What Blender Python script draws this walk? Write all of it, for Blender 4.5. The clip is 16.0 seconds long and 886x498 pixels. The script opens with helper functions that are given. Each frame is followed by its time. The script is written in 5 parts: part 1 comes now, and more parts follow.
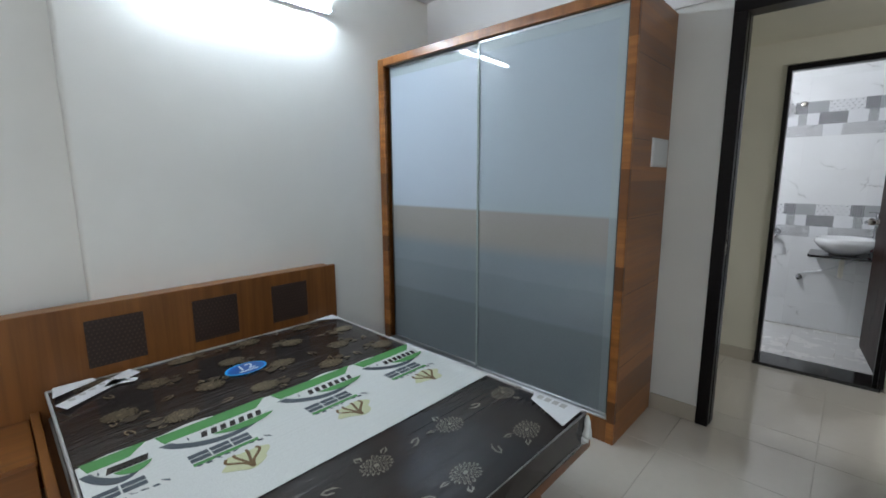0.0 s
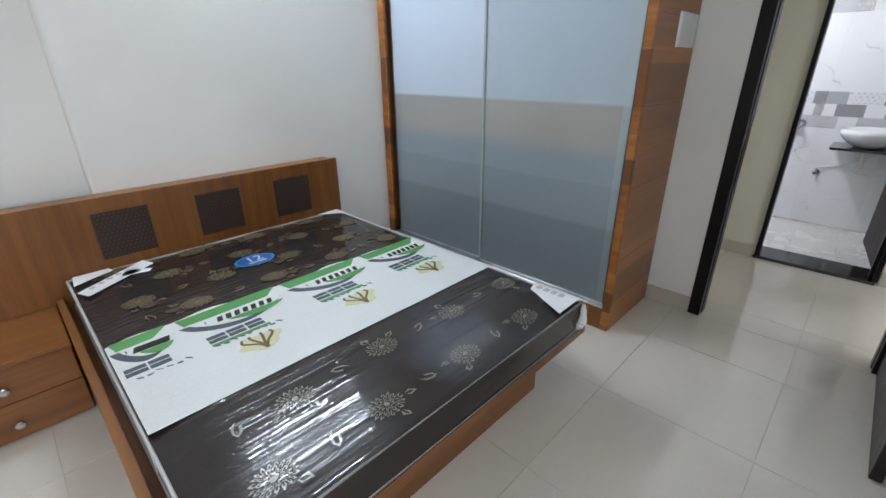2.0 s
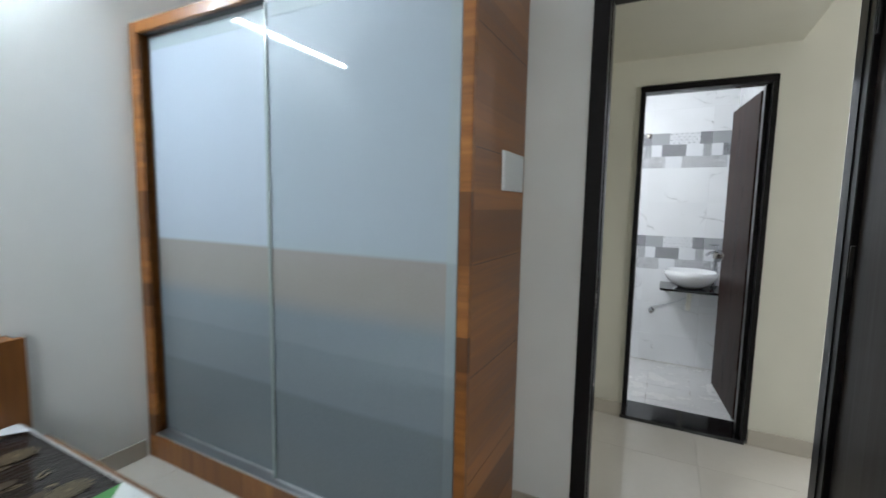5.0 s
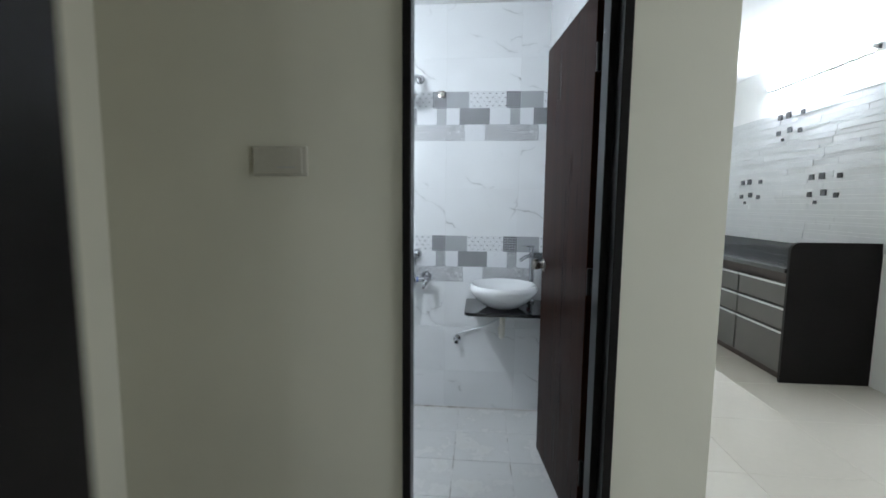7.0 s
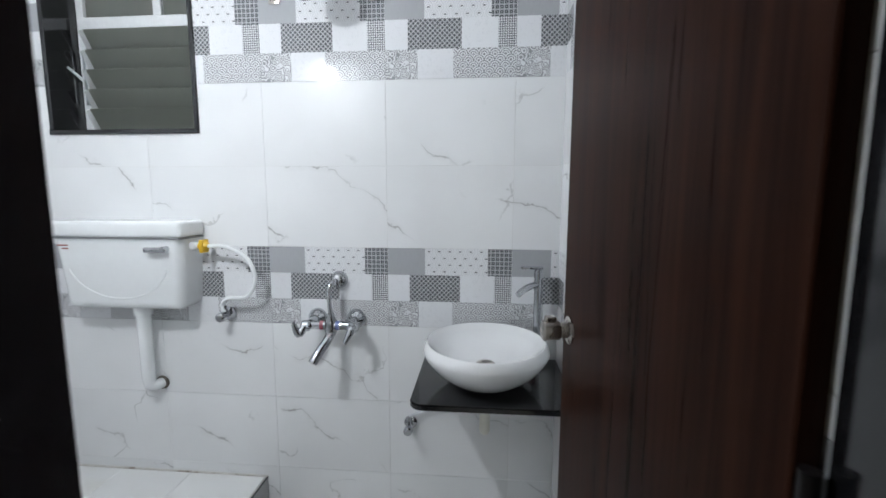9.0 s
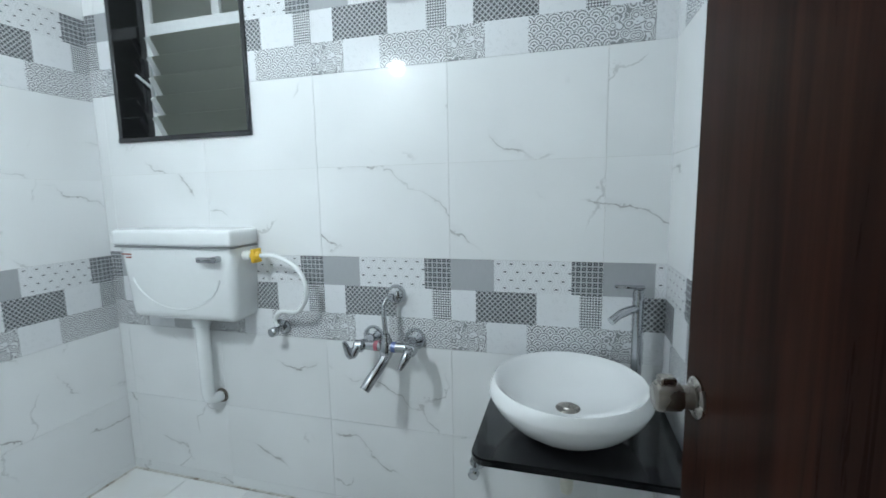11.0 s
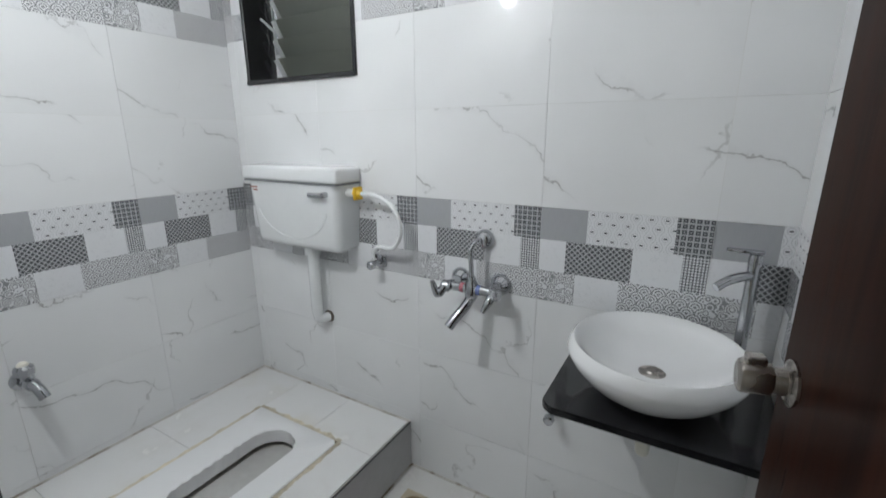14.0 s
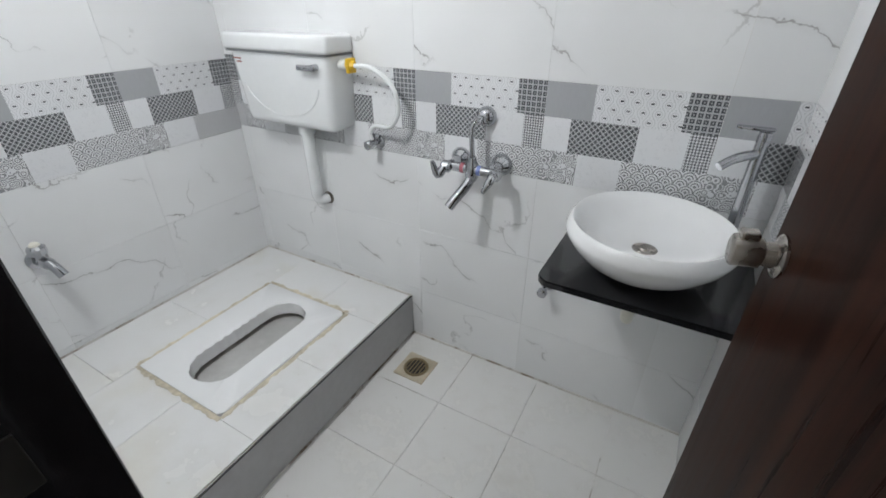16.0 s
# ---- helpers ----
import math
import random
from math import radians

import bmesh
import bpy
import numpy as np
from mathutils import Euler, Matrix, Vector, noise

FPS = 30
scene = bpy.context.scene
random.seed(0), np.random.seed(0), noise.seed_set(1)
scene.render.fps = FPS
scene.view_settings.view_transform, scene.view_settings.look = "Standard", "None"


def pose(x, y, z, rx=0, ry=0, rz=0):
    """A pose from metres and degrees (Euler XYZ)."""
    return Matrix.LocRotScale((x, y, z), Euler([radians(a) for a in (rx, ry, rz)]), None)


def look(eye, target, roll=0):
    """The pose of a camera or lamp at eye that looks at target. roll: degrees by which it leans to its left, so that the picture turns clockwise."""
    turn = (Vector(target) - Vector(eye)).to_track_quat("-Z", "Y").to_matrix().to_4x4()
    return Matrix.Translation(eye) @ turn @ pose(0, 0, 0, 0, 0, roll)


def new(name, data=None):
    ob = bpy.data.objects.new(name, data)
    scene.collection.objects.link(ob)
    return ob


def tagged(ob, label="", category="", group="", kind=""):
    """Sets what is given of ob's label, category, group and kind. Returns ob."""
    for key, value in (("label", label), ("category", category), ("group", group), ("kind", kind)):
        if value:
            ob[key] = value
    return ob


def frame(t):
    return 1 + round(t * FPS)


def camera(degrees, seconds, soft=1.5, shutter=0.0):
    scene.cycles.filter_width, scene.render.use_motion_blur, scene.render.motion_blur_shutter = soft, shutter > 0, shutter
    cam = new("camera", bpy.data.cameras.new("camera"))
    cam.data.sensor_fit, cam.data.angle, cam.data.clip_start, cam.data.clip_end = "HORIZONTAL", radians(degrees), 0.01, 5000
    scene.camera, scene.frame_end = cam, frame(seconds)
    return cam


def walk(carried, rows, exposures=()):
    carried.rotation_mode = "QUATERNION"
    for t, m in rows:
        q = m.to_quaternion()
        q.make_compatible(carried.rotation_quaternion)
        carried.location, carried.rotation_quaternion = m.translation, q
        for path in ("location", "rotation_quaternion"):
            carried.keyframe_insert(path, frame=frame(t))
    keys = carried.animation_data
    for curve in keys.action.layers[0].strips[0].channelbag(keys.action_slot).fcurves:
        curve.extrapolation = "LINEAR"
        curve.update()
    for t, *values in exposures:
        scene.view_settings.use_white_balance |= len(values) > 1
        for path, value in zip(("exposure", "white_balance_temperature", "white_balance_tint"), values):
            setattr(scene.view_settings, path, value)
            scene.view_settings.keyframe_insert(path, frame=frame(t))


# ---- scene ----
cam = camera(91.2, 16.0, soft=1.6, shutter=0.4)
# seconds, eye x y z, yaw, pitch, lean
PATH = [
    (0, 0.494, -2.643, 1.378, 43.42, -9.26, -0.28),
    (0.5, 0.497, -2.632, 1.376, 43.81, -13.92, -0.39),
    (1, 0.496, -2.620, 1.351, 44.19, -20.07, -0.39),
    (1.5, 0.492, -2.615, 1.347, 44.37, -22.49, -0.39),
    (2, 0.492, -2.614, 1.356, 44.45, -22.83, -0.52),
    (2.5, 0.496, -2.610, 1.385, 43.43, -18.72, -0.90),
    (3, 0.494, -2.581, 1.409, 41.08, -12.06, -0.31),
    (3.5, 0.498, -2.514, 1.416, 40.59, -7.62, -0.06),
    (4, 0.446, -2.370, 1.399, 40.53, -6.86, -0.23),
    (4.5, 0.302, -2.124, 1.399, 35.06, -5.92, 0.08),
    (5, 0.266, -1.800, 1.374, 27.32, -5.82, 1.05),
    (5.2, 0.245, -1.623, 1.408, 25.08, -6.11, 0.84),
    (7.3, 0.339, 0.017, 1.324, 3.48, -5.94, 0.84),
    (7.5, 0.357, 0.153, 1.340, 3.19, -6.29, 1.04),
    (8, 0.422, 0.560, 1.324, 2.26, -6.71, 0.77),
    (8.2, 0.452, 0.687, 1.321, 2.85, -6.75, 0.65),
    (10.3, 0.435, 1.334, 1.346, 8.80, -7.81, -0.36),
    (10.5, 0.437, 1.331, 1.348, 10.19, -7.78, -0.46),
    (11, 0.451, 1.341, 1.338, 15.71, -7.31, -1.09),
    (11.5, 0.463, 1.341, 1.335, 19.44, -7.28, -1.37),
    (12, 0.485, 1.348, 1.343, 23.24, -7.50, -1.50),
    (12.5, 0.500, 1.357, 1.343, 26.28, -7.64, -1.37),
    (13, 0.508, 1.362, 1.350, 28.39, -7.97, -0.98),
    (13.5, 0.508, 1.365, 1.347, 29.82, -8.61, -0.62),
    (14, 0.504, 1.368, 1.343, 30.09, -14.65, -0.12),
    (14.5, 0.497, 1.370, 1.343, 30.23, -19.38, -0.11),
    (15, 0.493, 1.362, 1.345, 30.21, -22.93, -0.12),
    (15.5, 0.497, 1.357, 1.344, 29.86, -26.60, -0.07),
    (16, 0.494, 1.358, 1.338, 29.57, -30.08, -0.08),
]
walk(cam, [(t, pose(x, y, z, 90 + pitch, 0, yaw) @ pose(0, 0, 0, 0, 0, lean))
           for t, x, y, z, yaw, pitch, lean in PATH],
     [(0.0, -0.12, 6130, 11), (1.5, 0.38, 6150, 14), (2.2, 0.37, 6150, 14), (3.5, -0.33, 6030, 11), (4.5, -0.2, 6030, 10), (5.2, 0.38, 6100, 9),
      (7.4, -0.05, 5750, 6), (8.2, 0.0, 6300, 14), (10.3, 0.02, 5770, 0), (12.5, -0.30, 5860, 3), (13.5, -0.34, 6180, 9), (14.5, -0.22, 6420, 9),
      (16.0, 0.06, 6420, 10)])

# ---- world and lights ----
world = bpy.data.worlds.new("world")
scene.world = world
world.use_nodes = True
_wn = world.node_tree
_sky = _wn.nodes.new("ShaderNodeTexSky")
_sky.sky_type, _sky.sun_disc = "NISHITA", False
_sky.sun_elevation, _sky.sun_rotation = radians(50), radians(200)
_wn.links.new(_sky.outputs["Color"], _wn.nodes["Background"].inputs["Color"])
_wn.nodes["Background"].inputs["Strength"].default_value = 0.08


def area_lamp(name, m, sx, sy, watts, color):
    d = bpy.data.lights.new(name, "AREA")
    d.shape, d.size, d.size_y, d.energy, d.color = "RECTANGLE", sx, sy, watts, color
    ob = new(name, d)
    ob.matrix_world = m
    return ob


def point_lamp(name, at, radius, watts, color):
    d = bpy.data.lights.new(name, "POINT")
    d.shadow_soft_size, d.energy, d.color = radius, watts, color
    ob = new(name, d)
    ob.location = at
    return ob


TUBE_POWER, KITCHEN_TUBE_POWER = 176.0, 370.0
# daylight of an unseen window; its place on the east wall is assumed
area_lamp("unseen_window_daylight", look((1.02, -3.25, 1.5), (-2.0, -3.1, 1.1)), 1.15, 1.15, 21, (0.98, 0.95, 0.91))
point_lamp("bathroom_bulb_light", (-0.525, 1.545, 2.075), 0.022, 37, (0.97, 0.98, 0.97))
# added fill lamp that brightens the passage; no window is known there
area_lamp("living_fill_light", look((3.28, 0.05, 1.55), (0, 0.9, 1.1)), 1.4, 1.3, 27, (1.0, 0.97, 0.92))

# ---- materials ----


class V:
    """A value in a node tree, with arithmetic."""

    def __init__(self, nt, s):
        self.nt, self.s = nt, s

    def op(self, kind, *others):
        n = self.nt.nodes.new("ShaderNodeMath")
        n.operation = kind
        for i, o in enumerate((self, *others)):
            if isinstance(o, V):
                self.nt.links.new(o.s, n.inputs[i])
            else:
                n.inputs[i].default_value = o
        return V(self.nt, n.outputs[0])

    def __add__(self, o): return self.op("ADD", o)
    def __sub__(self, o): return self.op("SUBTRACT", o)
    def __mul__(self, o): return self.op("MULTIPLY", o)
    def __truediv__(self, o): return self.op("DIVIDE", o)
    def frac(self): return self.op("FRACT")
    def floor(self): return self.op("FLOOR")
    def abs(self): return self.op("ABSOLUTE")
    def sin(self): return self.op("SINE")
    def sqrt(self): return self.op("SQRT")
    def gt(self, o): return self.op("GREATER_THAN", o)
    def lt(self, o): return self.op("LESS_THAN", o)
    def mod(self, o): return self.op("FLOORED_MODULO", o)
    def min(self, o): return self.op("MINIMUM", o)
    def max(self, o): return self.op("MAXIMUM", o)

    def ramp(self, a, b):
        n = self.nt.nodes.new("ShaderNodeMapRange")
        n.inputs["From Min"].default_value, n.inputs["From Max"].default_value = a, b
        n.interpolation_type = "SMOOTHSTEP"
        self.nt.links.new(self.s, n.inputs["Value"])
        return V(self.nt, n.outputs["Result"])


class Mat:
    """A Principled material under construction."""

    def __init__(self, name, color, rough=0.5, metal=0.0, **kw):
        self.m = bpy.data.materials.new(name)
        self.m.use_nodes = True
        self.nt = self.m.node_tree
        self.b = self.nt.nodes["Principled BSDF"]
        self.b.inputs["Base Color"].default_value = (*color, 1)
        self.b.inputs["Roughness"].default_value = rough
        self.b.inputs["Metallic"].default_value = metal
        for k, v in kw.items():
            self.b.inputs[k.replace("_", " ")].default_value = v
        self.color = color

    def coords(self, rnd=0.0, scale=(1, 1, 1)):
        tc = self.nt.nodes.new("ShaderNodeTexCoord")
        mp = self.nt.nodes.new("ShaderNodeMapping")
        mp.inputs["Scale"].default_value = scale
        self.nt.links.new(tc.outputs["Object"], mp.inputs["Vector"])
        if rnd:
            oi = self.nt.nodes.new("ShaderNodeObjectInfo")
            mu = self.nt.nodes.new("ShaderNodeMath")
            mu.operation = "MULTIPLY"
            mu.inputs[1].default_value = rnd
            self.nt.links.new(oi.outputs["Random"], mu.inputs[0])
            self.nt.links.new(mu.outputs[0], mp.inputs["Location"])
        return mp.outputs["Vector"]

    def uv(self):
        tc = self.nt.nodes.new("ShaderNodeTexCoord")
        sp = self.nt.nodes.new("ShaderNodeSeparateXYZ")
        self.nt.links.new(tc.outputs["Object"], sp.inputs[0])
        return [V(self.nt, sp.outputs[i]) for i in range(3)]

    def random(self):
        oi = self.nt.nodes.new("ShaderNodeObjectInfo")
        return V(self.nt, oi.outputs["Random"])

    def noise(self, vec, scale, detail=3.0, rough=0.5, dist=0.0):
        n = self.nt.nodes.new("ShaderNodeTexNoise")
        n.inputs["Scale"].default_value, n.inputs["Detail"].default_value = scale, detail
        n.inputs["Roughness"].default_value, n.inputs["Distortion"].default_value = rough, dist
        self.nt.links.new(vec, n.inputs["Vector"])
        return V(self.nt, n.outputs["Fac"])

    def voronoi(self, vec, scale, feature="F1"):
        n = self.nt.nodes.new("ShaderNodeTexVoronoi")
        n.feature = feature
        n.inputs["Scale"].default_value = scale
        self.nt.links.new(vec, n.inputs["Vector"])
        return V(self.nt, n.outputs["Distance"])

    def mix(self, fac, a, b):
        n = self.nt.nodes.new("ShaderNodeMix")
        n.data_type = "RGBA"
        for sock, val in ((n.inputs[0], fac), (n.inputs[6], a), (n.inputs[7], b)):
            if isinstance(val, V):
                self.nt.links.new(val.s, sock)
            elif isinstance(val, (tuple, list)):
                sock.default_value = (*val, 1)
            else:
                sock.default_value = val
        return V(self.nt, n.outputs[2])

    def base(self, v):
        self.nt.links.new(v.s, self.b.inputs["Base Color"])
        return self

    def rough(self, v):
        self.nt.links.new(v.s, self.b.inputs["Roughness"])
        return self

    def bump(self, v, strength=0.2, dist=0.002, coat=False):
        n = self.nt.nodes.new("ShaderNodeBump")
        n.inputs["Strength"].default_value, n.inputs["Distance"].default_value = strength, dist
        self.nt.links.new(v.s, n.inputs["Height"])
        self.nt.links.new(n.outputs[0], self.b.inputs["Coat Normal" if coat else "Normal"])
        return self


def shade(c, k):
    return tuple(min(1.0, x * k) for x in c)


def paint(name, color, rough=0.65):
    m = Mat(name, color, rough)
    c = m.coords()
    big, fine = m.noise(c, 1.3, 4), m.noise(c, 90, 2)
    m.base(m.mix(big.ramp(0.35, 0.7), shade(color, 0.95), shade(color, 1.03)))
    m.bump(fine + m.noise(c, 9, 3) * 2.0, 0.12, 0.002)
    return m.m


def wood(name, a, b, axis, rough=0.35, scale=1.0, coat=0.12, blocks=0.0, spec=0.4, across=0, stripe=3.2, depth=0.60):
    """Laminate with its grain along the axis (0, 1 or 2)."""
    m = Mat(name, a, rough, Coat_Weight=coat, Coat_Roughness=0.12, Specular_IOR_Level=spec)
    sc = [26.0 * scale] * 3
    sc[axis] = 1.1 * scale
    c = m.coords(7.0, tuple(sc))
    g = m.noise(c, 1.0, 6, 0.62, 0.6)
    sc2 = [stripe * scale] * 3
    sc2[axis] = 0.45 * scale
    h = m.noise(m.coords(3.0, tuple(sc2)), 1.0, 3, 0.5, 1.2)
    f = (g * 0.65 + h * 0.5).ramp(0.30, 0.84)
    col = m.mix(f, a, b)
    if blocks:
        v = m.uv()[across]
        cell = (v / blocks).floor()
        k = (cell * 12.9898).sin() * 43758.5
        col = m.mix(k.frac() * depth, col, shade(a, 0.60))
    m.base(col)
    m.rough((g * 0.25) + (rough - 0.1))
    m.bump(g, 0.08, 0.001)
    return m.m


def metal(name, color, rough):
    m = Mat(name, color, rough, 1.0)
    m.rough(m.noise(m.coords(), 30, 3) * 0.12 + (rough - 0.05))
    return m.m


def plain(name, color, rough, coat=0.0, fine=60.0, amount=0.05, bump=0.05, spec=0.5):
    m = Mat(name, color, rough, Coat_Weight=coat, Coat_Roughness=0.06, Specular_IOR_Level=spec)
    c = m.coords()
    n = m.noise(c, fine, 3) * 0.4 + m.noise(c, 4.0, 3) * 0.6
    m.base(m.mix(n.ramp(0.3, 0.7), shade(color, 1 - amount), shade(color, 1 + amount)))
    m.bump(n, bump, 0.001)
    return m.m


def glow(name, color, strength):
    m = Mat(name, color, 0.4)
    m.b.inputs["Emission Color"].default_value = (*color, 1)
    m.b.inputs["Emission Strength"].default_value = strength
    return m.m


def marble(name, vein=1.0):
    base = (0.80, 0.81, 0.82)
    m = Mat(name, base, 0.045)
    c = m.coords(37.0)
    u, v, _ = m.uv()
    r = m.random()
    warp = m.noise(c, 3.2, 2) * 0.34 + m.noise(c, 13.0, 4, 0.65) * 0.085
    q = ((u * 0.46 + v * 0.89 + warp) / 0.30 + r * 7.0).frac() - 0.5
    gate = m.noise(c, 4.2, 2).ramp(0.47, 0.62)
    width = m.noise(c, 9.0, 2) * 0.020 + 0.001
    line = (width - q.abs()).ramp(-0.004, 0.012) * gate
    halo = q.abs().ramp(0.09, 0.0) * gate * 0.10
    q2 = ((u * 0.80 - v * 0.52 + warp * 1.2) / 0.42 + r * 3.0).frac() - 0.5
    fine = q2.abs().ramp(0.013, 0.002) * m.noise(c, 5.5, 2).ramp(0.53, 0.64)
    f = line.max(fine * 0.50).max(halo) * vein * 0.72
    cloud = m.noise(c, 1.7, 3).ramp(0.35, 0.75)
    m.base(m.mix(f, m.mix(cloud, shade(base, 0.96), shade(base, 1.04)), (0.24, 0.235, 0.23)))
    return m.m


def dirty_tile(name, color):
    """Bathroom floor tile: white with cement stains."""
    m = Mat(name, color, 0.22)
    c = m.coords(11.0)
    st = m.noise(c, 5.0, 6, 0.65).ramp(0.46, 0.72)
    sp = m.noise(c, 38.0, 2).ramp(0.70, 0.78)
    col = m.mix(st * 0.42, color, (0.56, 0.54, 0.50))
    m.base(m.mix(sp * 0.25, col, (0.32, 0.29, 0.25)))
    m.rough(st * 0.3 + 0.16)
    return m.m


def floor_tile(name, color):
    m = Mat(name, color, 0.10, Coat_Weight=0.4, Coat_Roughness=0.05)
    c = m.coords(9.0)
    a, b = m.noise(c, 2.2, 5, 0.6), m.noise(c, 28, 4, 0.6)
    m.base(m.mix(a * 0.6 + b * 0.4, shade(color, 0.90), shade(color, 1.07)))
    m.rough(m.noise(c, 6, 3) * 0.10 + 0.07)
    return m.m


def print_pattern(name, kind):
    """One printed field of the decorative bathroom tile."""
    white, dark, grey = (0.76, 0.77, 0.79), (0.10, 0.105, 0.115), (0.40, 0.41, 0.43)
    m = Mat(name, white, 0.07)
    u, v, _ = m.uv()
    c = m.coords()
    if kind == "grey":
        f = m.noise(m.coords(0, (300, 30, 30)), 1.0, 2)
        m.base(m.mix(f, shade(grey, 0.92), shade(grey, 1.05)))
    elif kind == "fans":
        row = (v / 0.026).floor()
        fu = ((u / 0.040) + row.mod(2.0) * 0.5).frac() - 0.5
        fv = (v / 0.026).frac() - 0.5
        dash = fu.abs().lt(0.115) * fv.abs().lt(0.085)
        d = ((fu * 0.040) * (fu * 0.040) + (fv * 0.026) * (fv * 0.026)).sqrt()
        arc = (d * 900.0).sin().gt(0.55) * 0.24
        m.base(m.mix(dash.max(arc), white, dark))
    elif kind == "grid":
        fu, fv = (u / 0.0165).frac() - 0.5, (v / 0.0165).frac() - 0.5
        q = fu.abs().max(fv.abs())
        ring = q.gt(0.36) * 0.60
        core = q.lt(0.13) * 0.45
        m.base(m.mix(ring + core, (0.085, 0.09, 0.10), (0.66, 0.67, 0.69)))
    elif kind == "plaid":
        a, b = ((u + v) / 0.0175).frac() - 0.5, ((u - v) / 0.0175).frac() - 0.5
        la, lb = a.abs().lt(0.10), b.abs().lt(0.10)
        knot = a.abs().gt(0.30) * b.abs().gt(0.30)
        m.base(m.mix(knot * 0.75, m.mix(la.max(lb) * 0.55, (0.17, 0.175, 0.185), white), (0.05, 0.052, 0.058)))
    elif kind == "fine":
        a, b = ((u + v) / 0.0165).frac().gt(0.5), ((u - v) / 0.0165).frac().gt(0.5)
        m.base(m.mix((a - b).abs(), (0.14, 0.145, 0.155), (0.68, 0.69, 0.71)))
    elif kind == "swirl":
        d = m.voronoi(m.coords(0, (1, 1, 0)), 46.0)
        m.base(m.mix((d * 24.0).sin().gt(0.1) * 0.8, (0.70, 0.71, 0.73), (0.17, 0.175, 0.185)))
    elif kind == "waves":
        row = (v / 0.0205).floor()
        fu = ((u / 0.038) + row.mod(2.0) * 0.5).frac() - 0.5
        fv = (v / 0.0205).frac()
        d = ((fu * 0.038) * (fu * 0.038) + (fv * 0.0205) * (fv * 0.0205)).sqrt()
        ring = (d * 800.0).sin().gt(0.35)
        m.base(m.mix(ring * 0.82, (0.72, 0.73, 0.75), (0.10, 0.105, 0.115)))
    else:
        n = m.noise(c, 70, 4, 0.7, 1.5)
        m.base(m.mix(n.ramp(0.55, 0.62) * 0.16, white, grey))
        m.bump(n, 0.25, 0.001)
    return m.m


TEAK_A, TEAK_B = (0.150, 0.053, 0.012), (0.31, 0.122, 0.027)
M_WALL = paint("white wall paint", (0.80, 0.81, 0.785))
M_PASSAGE = paint("cream wall paint", (0.70, 0.68, 0.575))
M_CEIL = paint("ceiling paint", (0.84, 0.84, 0.84))
M_FLOOR = floor_tile("cream vitrified tile", (0.66, 0.625, 0.555))
M_JOINT = plain("tile joint", (0.60, 0.565, 0.495), 0.8)
M_SKIRT = floor_tile("skirting tile", (0.52, 0.48, 0.40))
M_TEAK_X = wood("teak laminate along x", shade(TEAK_A, 0.85), shade(TEAK_B, 0.85), 0)
M_TEAK_Y = wood("teak laminate along y", shade(TEAK_A, 0.85), shade(TEAK_B, 0.85), 1)
M_TEAK_Z = wood("teak laminate upright", shade(TEAK_A, 0.82), shade(TEAK_B, 0.78), 2)
# wardrobe side: block teak raised in colour to stand in for light falling there
M_TEAK_SIDE_LIT = wood("teak laminate in blocks, brightened", shade(TEAK_A, 1.35), shade(TEAK_B, 1.5), 1, blocks=0.17, across=2)
M_TEAK_POST = wood("teak laminate in short blocks", shade(TEAK_A, 1.2), shade(TEAK_B, 1.6), 0, blocks=0.118, across=2, depth=1.0)
M_TEAK_BLOCKX = wood("teak laminate in blocks, brightened across", shade(TEAK_A, 1.2), shade(TEAK_B, 1.35), 2, blocks=0.20, across=0)
M_MAHOGANY = wood("dark mahogany laminate", (0.0070, 0.0028, 0.0020), (0.036, 0.0140, 0.0088), 2, 0.28, 1.6, 0.0, spec=0.025, stripe=11.0)
M_WENGE = wood("black brown laminate", (0.012, 0.009, 0.009), (0.024, 0.017, 0.016), 2, 0.36, 1.0, 0.04, spec=0.22)
M_BLACK = plain("black granite", (0.012, 0.012, 0.014), 0.12, 0.3, 140, 0.5)
M_FRAME = plain("black polished door frame", (0.0075, 0.0060, 0.0062), 0.30, 0.0, 60, 0.2, 0.05, 0.17)
M_PERF = plain("dark brown board", (0.030, 0.016, 0.011), 0.45)
M_ALU = metal("brushed aluminium", (0.66, 0.68, 0.70), 0.32)
M_DARKALU = metal("dark aluminium", (0.10, 0.10, 0.10), 0.35)
M_CHROME = metal("chrome", (0.47, 0.48, 0.50), 0.055)
M_NICKEL = metal("satin nickel", (0.42, 0.39, 0.36), 0.26)
M_CERAMIC = plain("white ceramic", (0.84, 0.85, 0.86), 0.06, 0.6, 20, 0.01, 0.0)
M_PVC = plain("white plastic", (0.80, 0.82, 0.83), 0.25, 0.2, 40, 0.015, 0.02)
M_SWITCHBOARD = plain("dull beige plastic", (0.50, 0.48, 0.41), 0.3)
M_SWITCH = plain("ivory switch plastic", (0.72, 0.70, 0.62), 0.35)
M_YELLOW = plain("yellow plastic", (0.75, 0.47, 0.02), 0.4)
M_MARBLE = marble("white veined wall tile")
